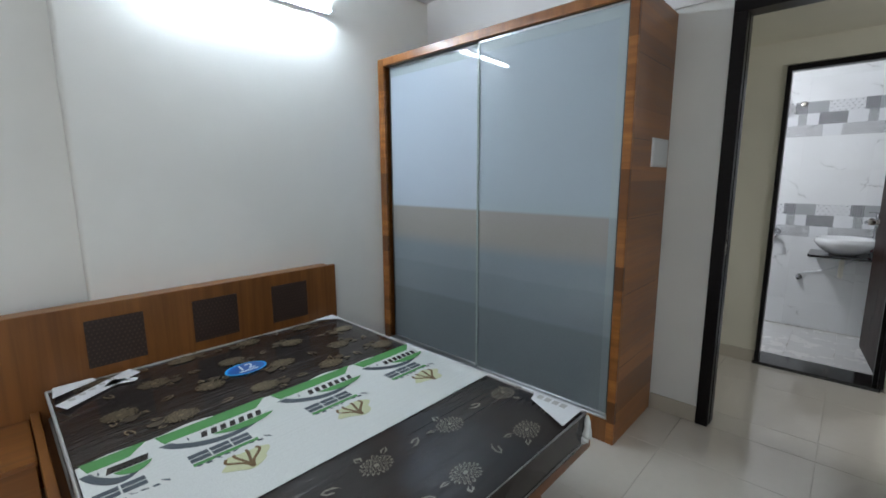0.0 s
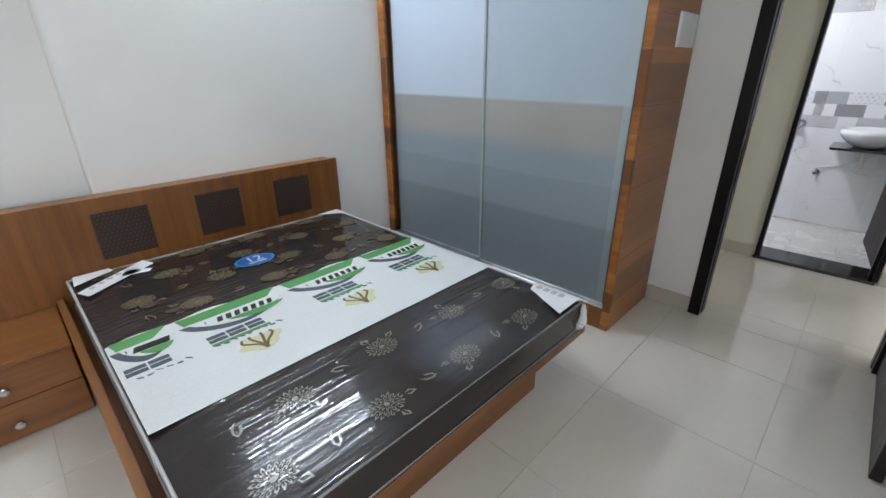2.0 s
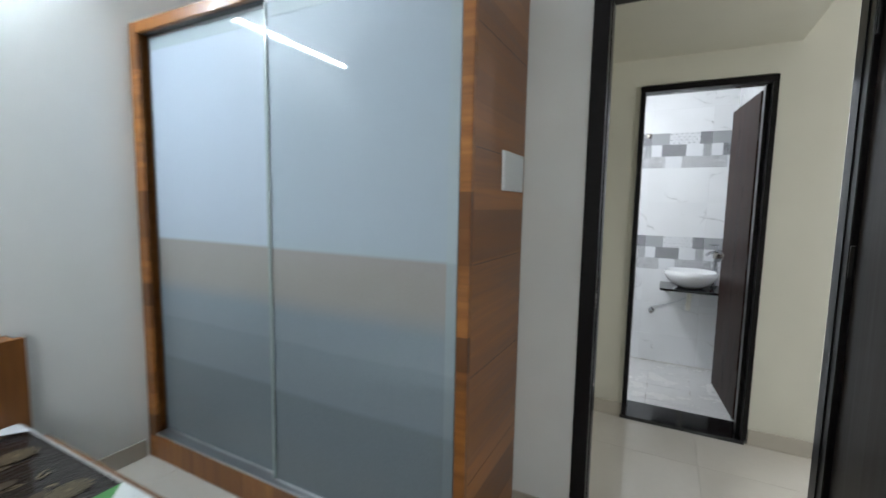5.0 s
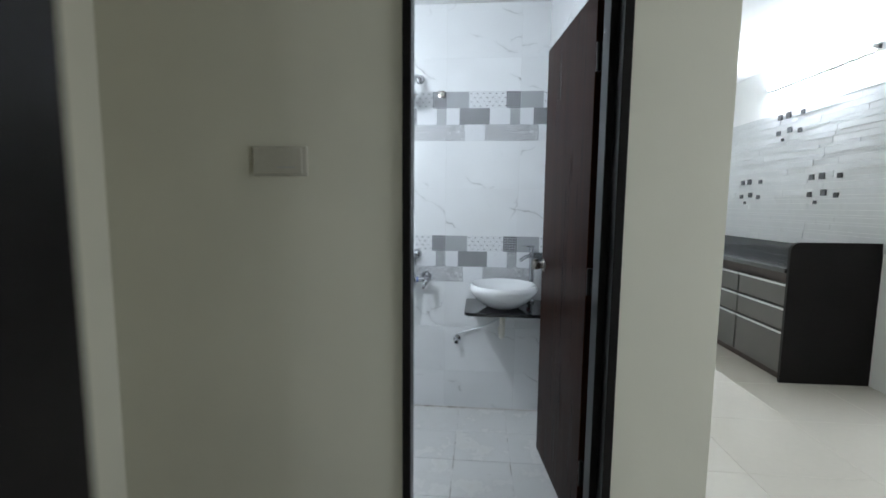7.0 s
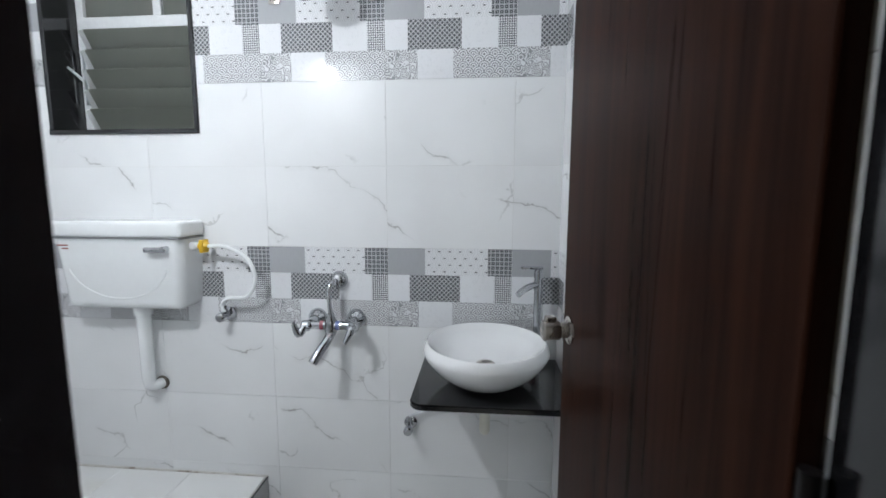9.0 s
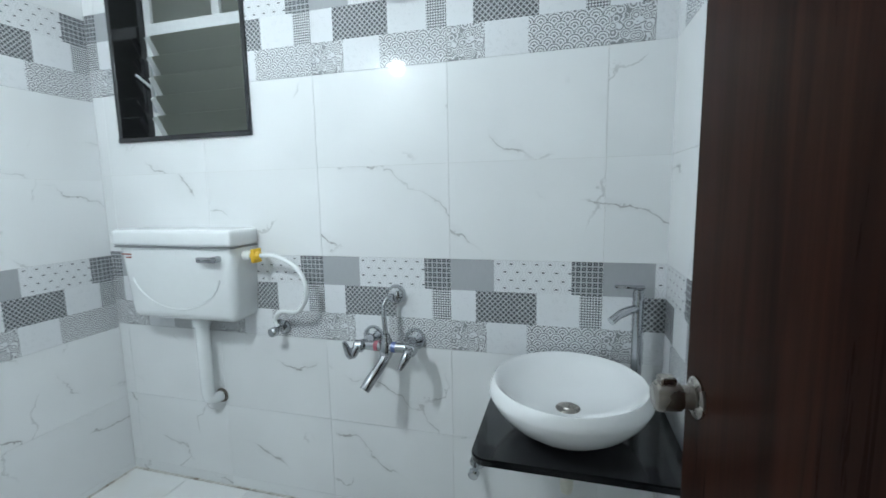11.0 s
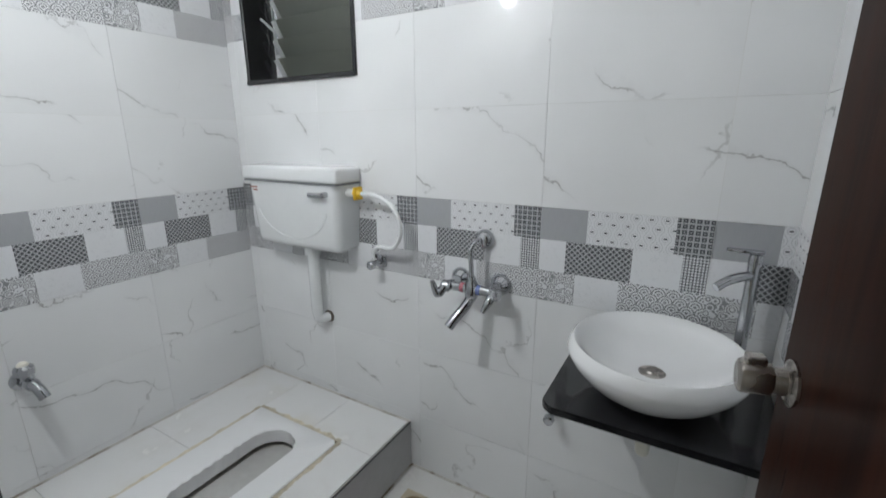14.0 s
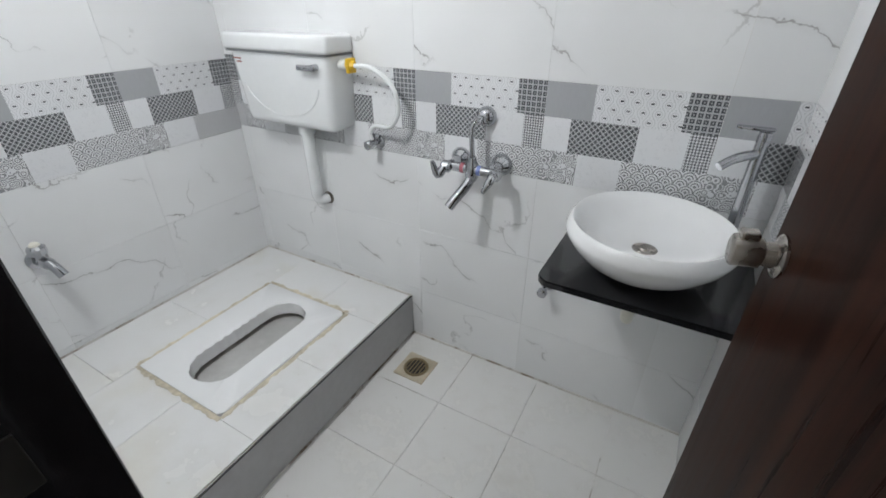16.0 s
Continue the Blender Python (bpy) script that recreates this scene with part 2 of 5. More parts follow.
def platform_tile(name):
    """White tile with faint vein marks, cement film and yellowish wash stains."""
    base = (0.78, 0.785, 0.785)
    m = Mat(name, base, 0.12)
    c = m.coords(23.0)
    st = m.noise(c, 4.0, 5, 0.6).ramp(0.50, 0.75)
    yl = m.noise(c, 2.3, 3).ramp(0.50, 0.72)
    sp = m.noise(c, 45.0, 2).ramp(0.72, 0.80)
    col = m.mix(yl * 0.40, m.mix(st * 0.35, base, (0.64, 0.63, 0.60)), (0.66, 0.62, 0.50))
    m.base(m.mix(sp * 0.2, col, (0.42, 0.37, 0.28)))
    m.rough(st * 0.25 + 0.10)
    return m.m


M_PLAINT = platform_tile("platform tile")
M_DIRTY = dirty_tile("stained bathroom floor tile", (0.74, 0.74, 0.73))
M_GROUT = plain("grey grout", (0.70, 0.70, 0.69), 0.8)

def stained_joint(name, clean=(0.62, 0.60, 0.57), scale=7.0):
    m = Mat(name, (0.5, 0.47, 0.42), 0.85)
    c = m.coords()
    f = m.noise(c, scale, 4, 0.65).ramp(0.50, 0.64)
    m.base(m.mix(f, clean, (0.19, 0.145, 0.10)))
    m.bump(m.noise(c, 60, 3), 0.4, 0.002)
    return m.m


M_STAINJOINT = stained_joint("stained joint")
M_FLOORGROUT = stained_joint("stained floor grout", (0.73, 0.73, 0.72), 5.0)
M_CEMENT = plain("brown cement grout", (0.58, 0.53, 0.42), 0.9, 0.0, 50, 0.3, 0.4)
M_RISER = plain("grey riser tile", (0.46, 0.46, 0.47), 0.3, 0.0, 30, 0.06)
M_WINFRAME = plain("white window aluminium", (0.72, 0.74, 0.75), 0.35)
M_BULB = glow("bulb glass", (0.95, 0.98, 1.0), 34.0)
M_TUBE = glow("tube glass", (0.86, 0.95, 1.0), TUBE_POWER)
M_TUBE_K = glow("kitchen tube glass", (0.97, 0.98, 1.0), KITCHEN_TUBE_POWER)
M_DECOR = [print_pattern("printed tile " + k, k) for k in ("grey", "fans", "grid", "plaid", "fine", "swirl", "waves", "relief")]


def pane_glass(name, color, rough):
    m = Mat(name, color, rough, IOR=1.45)
    m.b.inputs["Transmission Weight"].default_value = 0.55
    m.rough(m.noise(m.coords(), 40, 3) * 0.05 + rough)
    return m.m


M_LOUVRE = pane_glass("frosted louvre glass", (0.27, 0.285, 0.25), 0.35)


def banded_glass(name, top, etched=False):
    """Frosted wardrobe glass, pale at the top, with a brown band and two greyer fields below it."""
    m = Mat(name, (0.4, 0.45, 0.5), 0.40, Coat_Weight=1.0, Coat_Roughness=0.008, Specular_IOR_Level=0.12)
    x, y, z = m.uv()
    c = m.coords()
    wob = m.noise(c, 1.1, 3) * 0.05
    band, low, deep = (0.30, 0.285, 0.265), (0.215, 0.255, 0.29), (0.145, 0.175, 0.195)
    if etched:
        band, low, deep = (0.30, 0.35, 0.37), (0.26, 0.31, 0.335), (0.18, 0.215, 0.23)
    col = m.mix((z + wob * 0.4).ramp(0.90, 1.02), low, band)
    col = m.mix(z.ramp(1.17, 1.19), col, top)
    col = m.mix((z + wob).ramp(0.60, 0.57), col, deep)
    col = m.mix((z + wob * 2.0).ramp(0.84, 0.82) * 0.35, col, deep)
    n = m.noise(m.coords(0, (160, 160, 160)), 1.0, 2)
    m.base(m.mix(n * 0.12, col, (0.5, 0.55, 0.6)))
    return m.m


M_GLASS_A = banded_glass("frosted wardrobe glass", (0.44, 0.51, 0.60))
M_GLASS_B = banded_glass("frosted wardrobe glass, greyer", (0.36, 0.43, 0.49))


def wrapped(name, color, rough=0.75):
    """Mattress ticking under creased clear film."""
    m = Mat(name, color, rough, Coat_Weight=0.85, Coat_Roughness=0.03, Coat_IOR=1.46, Specular_IOR_Level=0.15)
    c = m.coords()
    weave = m.noise(c, 240, 2)
    m.base(m.mix(weave, shade(color, 0.85), shade(color, 1.15)))
    cr = m.noise(m.coords(0, (78.0, 1.8, 4.0)), 1.0, 1, 0.4, 0.25)
    long = m.noise(m.coords(0, (24.0, 1.2, 3.0)), 1.0, 1, 0.5, 0.3)
    gate = m.noise(m.coords(0, (4.0, 2.5, 2.0)), 1.0, 2)
    h = cr * (gate.ramp(0.30, 0.62) * 1.1 + 0.5) + long * 0.7 + m.noise(c, 2.6, 2) * 2.5
    m.bump(h, 1.0, 0.0016, coat=True)
    m.bump(h, 0.5, 0.0016)
    return m.m


M_TICK = wrapped("dark brown ticking", (0.015, 0.0105, 0.0095))
M_TICKW = wrapped("white ticking", (0.66, 0.69, 0.68))
M_GREEN = wrapped("green print", (0.075, 0.27, 0.075))
M_NAVY = wrapped("slate print", (0.065, 0.085, 0.105))
M_TAN = wrapped("tan flower print", (0.17, 0.135, 0.080))
M_TANFILL = wrapped("dim tan flower ground", (0.062, 0.047, 0.030))
M_PALE = wrapped("pale flower print", (0.22, 0.205, 0.165))
M_BROWNP = wrapped("brown print", (0.16, 0.10, 0.045))
M_YELLOWP = wrapped("pale yellow print", (0.55, 0.58, 0.36))
M_BLUE = plain("blue sticker", (0.015, 0.30, 0.66), 0.3, 0.4)
M_WHITEP = plain("white sticker", (0.78, 0.80, 0.82), 0.35, 0.3)
M_PIPING = plain("grey piping", (0.45, 0.45, 0.44), 0.5)
M_BACKDROP = paint("grey backdrop paint", (0.22, 0.22, 0.20))

# ---- mesh helpers ----


def box(bm, x0, x1, y0, y1, z0, z1, bevel=0.0, seg=1):
    r = bmesh.ops.create_cube(bm, size=1.0)
    vs = r["verts"]
    bmesh.ops.scale(bm, verts=vs, vec=(x1 - x0, y1 - y0, z1 - z0))
    bmesh.ops.translate(bm, verts=vs, vec=((x0 + x1) / 2, (y0 + y1) / 2, (z0 + z1) / 2))
    if bevel:
        es = list({e for v in vs for e in v.link_edges})
        bmesh.ops.bevel(bm, geom=es, offset=bevel, segments=seg, affect="EDGES", profile=0.5)
    return bm


def boxm(x0, x1, y0, y1, z0, z1, bevel=0.0, seg=1):
    return box(bmesh.new(), x0, x1, y0, y1, z0, z1, bevel, seg)


def frame_of(d):
    d = Vector(d).normalized()
    a = Vector((0, 0, 1)) if abs(d.z) < 0.9 else Vector((1, 0, 0))
    u = d.cross(a).normalized()
    return u, d.cross(u).normalized()


def pipe(bm, pts, r, seg=14, caps=True):
    """A tube along points; r may be one radius or one for each point."""
    pts = [Vector(p) for p in pts]
    rs = r if isinstance(r, (list, tuple)) else [r] * len(pts)
    rings = []
    u = None
    for i, p in enumerate(pts):
        d = (pts[min(i + 1, len(pts) - 1)] - pts[max(i - 1, 0)]).normalized()
        if u is None:
            u, w = frame_of(d)
        else:
            u = (u - d * u.dot(d)).normalized()
            w = d.cross(u)
        w = d.cross(u)
        rings.append([bm.verts.new(p + (u * math.cos(a) + w * math.sin(a)) * rs[i])
                      for a in (2 * math.pi * k / seg for k in range(seg))])
    for a, b in zip(rings[:-1], rings[1:]):
        for k in range(seg):
            bm.faces.new((a[k], a[(k + 1) % seg], b[(k + 1) % seg], b[k]))
    if caps:
        bm.faces.new(list(reversed(rings[0])))
        bm.faces.new(rings[-1])
    return bm


def arc(c, r, a0, a1, u, w, n=10):
    c, u, w = Vector(c), Vector(u), Vector(w)
    return [c + u * (r * math.cos(radians(a0 + (a1 - a0) * k / n))) + w * (r * math.sin(radians(a0 + (a1 - a0) * k / n))) for k in range(n + 1)]


def smooth_path(pts, n=6):
    """Catmull-Rom through points."""
    P = [Vector(p) for p in pts]
    P = [P[0] * 2 - P[1]] + P + [P[-1] * 2 - P[-2]]
    out = []
    for i in range(1, len(P) - 2):
        for k in range(n):
            t = k / n
            a, b, c, d = P[i - 1:i + 3]
            out.append(0.5 * (2 * b + (c - a) * t + (2 * a - 5 * b + 4 * c - d) * t * t + (3 * b - a - 3 * c + d) * t ** 3))
    out.append(P[-2])
    return out


def lathe(bm, profile, center, seg=40, sx=1.0, sy=1.0, tilt=None):
    """Turns (radius, height) pairs about an upright axis at center."""
    rings = []
    cx, cy, cz = center
    for r, h in profile:
        rings.append([bm.verts.new((cx + sx * r * math.cos(2 * math.pi * k / seg), cy + sy * r * math.sin(2 * math.pi * k / seg), cz + h)) for k in range(seg)])
    for a, b in zip(rings[:-1], rings[1:]):
        for k in range(seg):
            bm.faces.new((a[k], a[(k + 1) % seg], b[(k + 1) % seg], b[k]))
    for ring, flip in ((rings[0], True), (rings[-1], False)):
        if profile[0 if flip else -1][0] > 1e-5:
            bm.faces.new(list(reversed(ring)) if flip else ring)
    bmesh.ops.remove_doubles(bm, verts=bm.verts, dist=1e-5)
    return bm


def turned(bm, p0, p1, profile, seg=20):
    """Turns (distance along 0..1, radius) pairs about the line p0-p1."""
    p0, p1 = Vector(p0), Vector(p1)
    return pipe(bm, [p0 + (p1 - p0) * s for s, _ in profile], [r for _, r in profile], seg)


def slab(bm, outline, z0, z1):
    """A flat plate from an outline of (x, y)."""
    lo = [bm.verts.new((x, y, z0)) for x, y in outline]
    hi = [bm.verts.new((x, y, z1)) for x, y in outline]
    n = len(outline)
    bm.faces.new(hi)
    bm.faces.new(list(reversed(lo)))
    for k in range(n):
        bm.faces.new((lo[k], lo[(k + 1) % n], hi[(k + 1) % n], hi[k]))
    return bm


def finish(name, bm, mats, smooth=False):
    bmesh.ops.recalc_face_normals(bm, faces=bm.faces)
    me = bpy.data.meshes.new(name)
    bm.to_mesh(me)
    bm.free()
    for m in (mats if isinstance(mats, (list, tuple)) else [mats]):
        me.materials.append(m)
    if smooth:
        for p in me.polygons:
            p.use_smooth = True
        me.set_sharp_from_angle(angle=radians(38))
    return new(name, me)


def part(name, bm, mat, parent, label="", smooth=False):
    ob = finish(name, bm, mat, smooth)
    ob.parent = parent
    ob.matrix_parent_inverse = Matrix.Translation(-parent.location) if parent.type == "EMPTY" else Matrix.Identity(4)
    if label:
        ob["label"] = label
    return ob


def thing(name, at, label, category, group=""):
    e = new(name)
    e.empty_display_size = 0.1
    e.location = at
    return tagged(e, label, category, group)


def setting(name, bm, mat, label="", smooth=False):
    return tagged(finish(name, bm, mat, smooth), label, "", "", "structure")


def wall_with_hole(axis, a0, a1, t0, t1, z0, z1, holes):
    """A wall along x or y between t0 and t1 of the other axis, with holes (from, to, bottom, top) side by side."""
    bm = bmesh.new()

    def put(p, q, lo, hi):
        if q - p > 1e-4 and hi - lo > 1e-4:
            if axis == "x":
                box(bm, p, q, t0, t1, lo, hi)
            else:
                box(bm, t0, t1, p, q, lo, hi)
    last = a0
    for h0, h1, lo, hi in sorted(holes):
        put(last, h0, z0, z1)
        put(h0, h1, z0, lo)
        put(h0, h1, hi, z1)
        last = h1
    put(last, a1, z0, z1)
    return bm

# ---- the large structure ----
CEIL = 2.75
WEST, EAST, SOUTH = -2.15, 1.00, -4.30          # bedroom
BATH_W, BATH_E, BATH_S, BATH_N = -1.388, 0.745, 1.428, 2.709
BATH_Z, STEP_Z = -0.075, 0.142
PASS_N = 1.199
KIT_E, LIV_N, LIV_S = 3.25, 5.40, -1.70

setting("wall_west", box(boxm(WEST - 0.090, WEST, -2.34, 0.11, 0, CEIL, 0.018, 4), WEST - 0.42, WEST - 0.090, SOUTH, 0.11, 0, CEIL), M_WALL, "white painted bedroom wall with a shallow step")
setting("wall_south", boxm(WEST - 0.42, EAST, SOUTH - 0.15, SOUTH, 0, CEIL), M_WALL, "white painted bedroom wall")
setting("wall_east", wall_with_hole("y", SOUTH - 0.15, 0.0, EAST, 1.06, 0, CEIL, [(-3.85, -2.65, 0.9, 2.1)]), M_WALL, "white painted bedroom wall with an assumed window opening")
setting("wall_north", wall_with_hole("x", WEST, 1.06, 0.0, 0.11, 0, CEIL, [(-0.033, 0.833, 0, 2.225)]), M_WALL, "white painted wall with a doorway")
setting("beam", boxm(WEST, EAST, -0.018, -0.001, 2.25, CEIL), M_CEIL, "white painted beam above the doorway")
setting("ceiling", boxm(WEST - 0.42, 1.06, SOUTH - 0.15, 0.11, CEIL, CEIL + 0.1), M_CEIL, "flat white painted ceiling")

# unseen passage end, set close so that its cream paint bounces light
setting("wall_passage_bounce", boxm(-1.42, -0.95, 0.11, PASS_N, 0, CEIL), M_PASSAGE, "cream painted wall added out of view to bounce light")
setting("wall_passage_south", boxm(-1.30, -0.036, 0.1105, 0.114, 0, 2.27), M_PASSAGE, "cream painted passage wall")
setting("ceiling_passage", boxm(-1.42, 0.84, 0.115, PASS_N - 0.001, 2.275, 2.42), M_PASSAGE, "low cream painted loft slab over the passage")
setting("ceiling_living", boxm(-1.42, KIT_E + 0.1, 0.11, LIV_N + 0.1, CEIL, CEIL + 0.1), M_CEIL, "flat white ceiling of the living area")
setting("ceiling_living_south", boxm(1.06, KIT_E + 0.1, LIV_S - 0.12, 0.11, CEIL, CEIL + 0.1), M_CEIL, "flat white ceiling of the living area")
setting("wall_bathroom_front", wall_with_hole("x", BATH_W - 0.12, 1.06, PASS_N, BATH_S, -0.12, CEIL, [(0.046, 0.755, -0.12, 2.120)]), M_PASSAGE, "cream painted wall with the bathroom doorway")
setting("trim_plaster", boxm(0.044, 0.0695, PASS_N, 1.250, 0, 2.118), M_PASSAGE, "cream plaster edge beside the bathroom door frame")
setting("wall_bathroom_east", boxm(BATH_E + 0.006, 1.06, BATH_S, LIV_N, -0.12, CEIL), M_PASSAGE, "cream painted wall between bathroom and kitchen")
# the opening is added to hold the fill lamp
setting("wall_kitchen", wall_with_hole("y", LIV_S, LIV_N, KIT_E, KIT_E + 0.12, 0, CEIL, [(-0.7, 0.8, 0.85, 2.25)]), M_CEIL, "white painted kitchen wall with an added opening for a fill light")
setting("wall_living_north", boxm(1.06, KIT_E + 0.12, LIV_N, LIV_N + 0.12, 0, CEIL), M_WALL, "white painted kitchen end wall")
setting("wall_living_south", boxm(1.06, KIT_E + 0.12, LIV_S - 0.12, LIV_S, 0, CEIL), M_WALL, "white painted living room wall")

WIN = (-1.265, -0.640, 1.560, 2.300)            # bathroom window: x0, x1, z0, z1
wall_bath_n = setting("wall_bathroom_north", wall_with_hole("x", BATH_W - 0.12, BATH_E + 0.006, BATH_N + 0.0025, BATH_N + 0.22, -0.12, 2.62, [WIN]), M_GROUT, "bathroom wall with white veined tiles and patterned bands")
wall_bath_w = setting("wall_bathroom_west", boxm(BATH_W - 0.12, BATH_W - 0.0025, BATH_S, BATH_N + 0.22, -0.12, 2.62), M_GROUT, "bathroom wall with white veined tiles and patterned bands")
wall_bath_e = setting("wall_bathroom_side", boxm(BATH_E - 0.0025, BATH_E + 0.0055, BATH_S, BATH_N, -0.12, 2.6), M_GROUT, "bathroom side wall with white veined tiles and patterned bands")
setting("wall_bathroom_south", wall_with_hole("x", BATH_W, BATH_E, BATH_S, BATH_S + 0.006, BATH_Z, 2.6, [(0.046, 0.745, BATH_Z, 2.120)]), M_MARBLE, "white tiled inner face of the bathroom door wall")
setting("ceiling_bathroom", boxm(BATH_W - 0.12, BATH_E + 0.01, BATH_S, BATH_N + 0.22, 2.60, 2.66), M_CEIL, "flat white bathroom ceiling")
# added board that keeps the view behind the louvres dark
setting("backdrop", boxm(-2.3, 0.6, 4.0, 4.05, 0.5, 3.6), M_BACKDROP, "plain dark grey backdrop added outside the louvres")

floor_bed = setting("floor", box(boxm(WEST - 0.42, EAST, SOUTH - 0.15, 0.0, -0.12, -0.004), EAST, EAST + 0.06, LIV_S, 0, -0.12, -0.004), M_JOINT, "glossy cream vitrified tile floor")
floor_pass = setting("floor_passage", boxm(-1.42, 1.06, 0.0, PASS_N, -0.12, -0.004), M_JOINT, "glossy cream vitrified tile floor")
floor_liv = setting("floor_living", boxm(1.06, KIT_E + 0.12, LIV_S - 0.12, LIV_N + 0.12, -0.12, -0.004), M_JOINT, "glossy cream vitrified tile floor")
floor_bath = setting("floor_bathroom", boxm(-0.437, BATH_E, BATH_S, BATH_N + 0.006, -0.16, BATH_Z - 0.003), M_FLOORGROUT, "stained white tiled bathroom floor")


def skirting(x0, x1, y0, y1):
    return setting("baseboard", boxm(x0, x1, y0, y1, 0, 0.095, 0.002), M_SKIRT, "cream tile skirting")


skirting(WEST, WEST + 0.010, -2.33, -0.56)
skirting(-0.283, -0.035, -0.010, 0.0)
skirting(0.84, EAST, -0.010, 0.0)
skirting(-0.95, 0.068, PASS_N - 0.010, PASS_N)
skirting(0.760, 1.07, PASS_N - 0.010, PASS_N)
skirting(1.06, 1.070, PASS_N, 4.9)
skirting(-0.95, -0.036, 0.114, 0.124)
skirting(EAST - 0.010, EAST, SOUTH, -0.01)


def door_frame(name, x0, x1, y0, y1, top, face, label):
    e = tagged(thing(name, ((x0 + x1) / 2, (y0 + y1) / 2, 0), label, ""), "", "", "", "structure")
    for a, b in ((x0, x0 + face), (x1 - face, x1)):
        bm = boxm(a, b, y0, y1, 0, top - face, 0.003)
        part("jamb", bm, M_FRAME, e, smooth=False)
    part("head", boxm(x0, x1, y0, y1, top - face, top, 0.003), M_FRAME, e)
    return e


bf = door_frame("door_frame_1", -0.033, 0.833, -0.018, 0.100, 2.225, 0.060, "black polished wooden frame of the bedroom doorway")
part("stop", boxm(0.027, 0.031, 0.030, 0.098, 0, 2.16, 0.001), M_FRAME, bf)
part("stop", boxm(0.769, 0.773, 0.030, 0.098, 0, 2.16, 0.001), M_FRAME, bf)
part("strike_plate", boxm(0.0270, 0.0295, -0.002, 0.022, 0.97, 1.10, 0.001), M_NICKEL, bf, "steel strike plate")
tf = tagged(thing("door_frame_2", (0.41, 1.22, 0), "black polished frame and sill of the bathroom doorway", ""), "", "", "", "structure")
part("jamb", boxm(0.070, 0.098, 1.180, 1.250, 0.0225, 2.076, 0.003), M_FRAME, tf)
part("jamb", boxm(0.728, 0.755, 1.180, 1.250, 0.0225, 2.076, 0.003), M_FRAME, tf)
part("head", boxm(0.070, 0.755, 1.180, 1.250, 2.0765, 2.112, 0.003), M_FRAME, tf)
part("sill", boxm(0.060, 0.7445, 1.176, 1.438, -0.075, 0.022, 0.003), M_BLACK, tf, "black threshold stone")
part("reveal", boxm(0.046, 0.060, 1.2505, 1.438, -0.075, 2.118, 0.002), M_BLACK, tf, "black stone reveal")
part("reveal", boxm(0.736, 0.7445, 1.2505, 1.438, -0.075, 2.118, 0.002), M_BLACK, tf, "black stone reveal")
part("reveal", boxm(0.0605, 0.7355, 1.2505, 1.438, 2.110, 2.118, 0.002), M_BLACK, tf, "black stone reveal")
part("strike_plate", boxm(0.0595, 0.0622, 1.352, 1.386, 0.955, 1.022, 0.001), M_DARKALU, tf, "dull dark strike plate")
part("stop", boxm(0.706, 0.7355, 1.2508, 1.330, 0.0225, 2.076, 0.002), M_FRAME, tf)

# bedroom door, swung fully into the room
bd = thing("bedroom_door", (0.80, -0.40, 0.01), "dark wenge laminate bedroom door, swung wide open", "door")
part("leaf", boxm(0.790, 0.826, -0.800, -0.022, 0.010, 2.160, 0.003), M_WENGE, bd)
for hz in (0.25, 1.22, 1.95):
    part("hinge", pipe(bmesh.new(), [(0.782, -0.024, hz - 0.05), (0.782, -0.024, hz + 0.05)], 0.008, 10), M_FRAME, bd, "black hinge", True)
kn = part("knob", turned(bmesh.new(), (0.790, -0.735, 1.02), (0.725, -0.735, 1.02), [(0, 0.030), (0.1, 0.030), (0.15, 0.016), (0.4, 0.016), (0.5, 0.026), (0.95, 0.027), (1, 0.020)]), M_NICKEL, bd, "satin nickel knob", True)

# bathroom door, turned in on its hinges
td = thing("bathroom_door", (0.722, 1.425, 0.025), "dark mahogany laminate bathroom door, open inwards", "door")
DOOR_TURN = Matrix.Translation((0.714, 1.442, 0)) @ Matrix.Rotation(radians(96.5), 4, "Z")


def turn(bm):
    bm.transform(DOOR_TURN)
    return bm


leaf = part("leaf", turn(boxm(0.004, 0.640, -0.034, 0.0, 0.026, 2.088, 0.002)), M_MAHOGANY, td)
for side, y in ((1, 0.0), (-1, -0.034)):
    k = part("knob", turn(turned(bmesh.new(), (0.596, y, 1.028), (0.596, y + side * 0.062, 1.028),
                                 [(0, 0.031), (0.06, 0.031), (0.10, 0.027), (0.14, 0.019), (0.36, 0.017), (0.40, 0.0215), (0.92, 0.0235), (0.97, 0.022), (1, 0.018)], 28)), M_NICKEL, leaf, "satin nickel cylindrical door knob", True)
    part("thumb_turn", turn(box(bmesh.new(), 0.584, 0.608, y + side * 0.044 - 0.012, y + side * 0.044 + 0.012, 1.047, 1.060, 0.004, 2)), M_NICKEL, leaf, "satin nickel thumb piece")
part("latch_plate", turn(boxm(0.6395, 0.6415, -0.028, -0.006, 0.98, 1.07, 0.001)), M_NICKEL, leaf, "steel latch plate")
for hz in (0.30, 1.05, 1.85):
    part("hinge", pipe(bmesh.new(), [(0.722, 1.436, hz - 0.05), (0.722, 1.436, hz + 0.05)], 0.009, 10), M_FRAME, td, "black hinge", True)

# ---- bedroom: wardrobe ----
WX0, WX1, WY, WZ = -2.139, -0.286, -0.545, 2.228
wd = thing("wardrobe", ((WX0 + WX1) / 2, WY / 2, 0), "teak laminate wardrobe with two frosted glass sliding doors", "wardrobe")
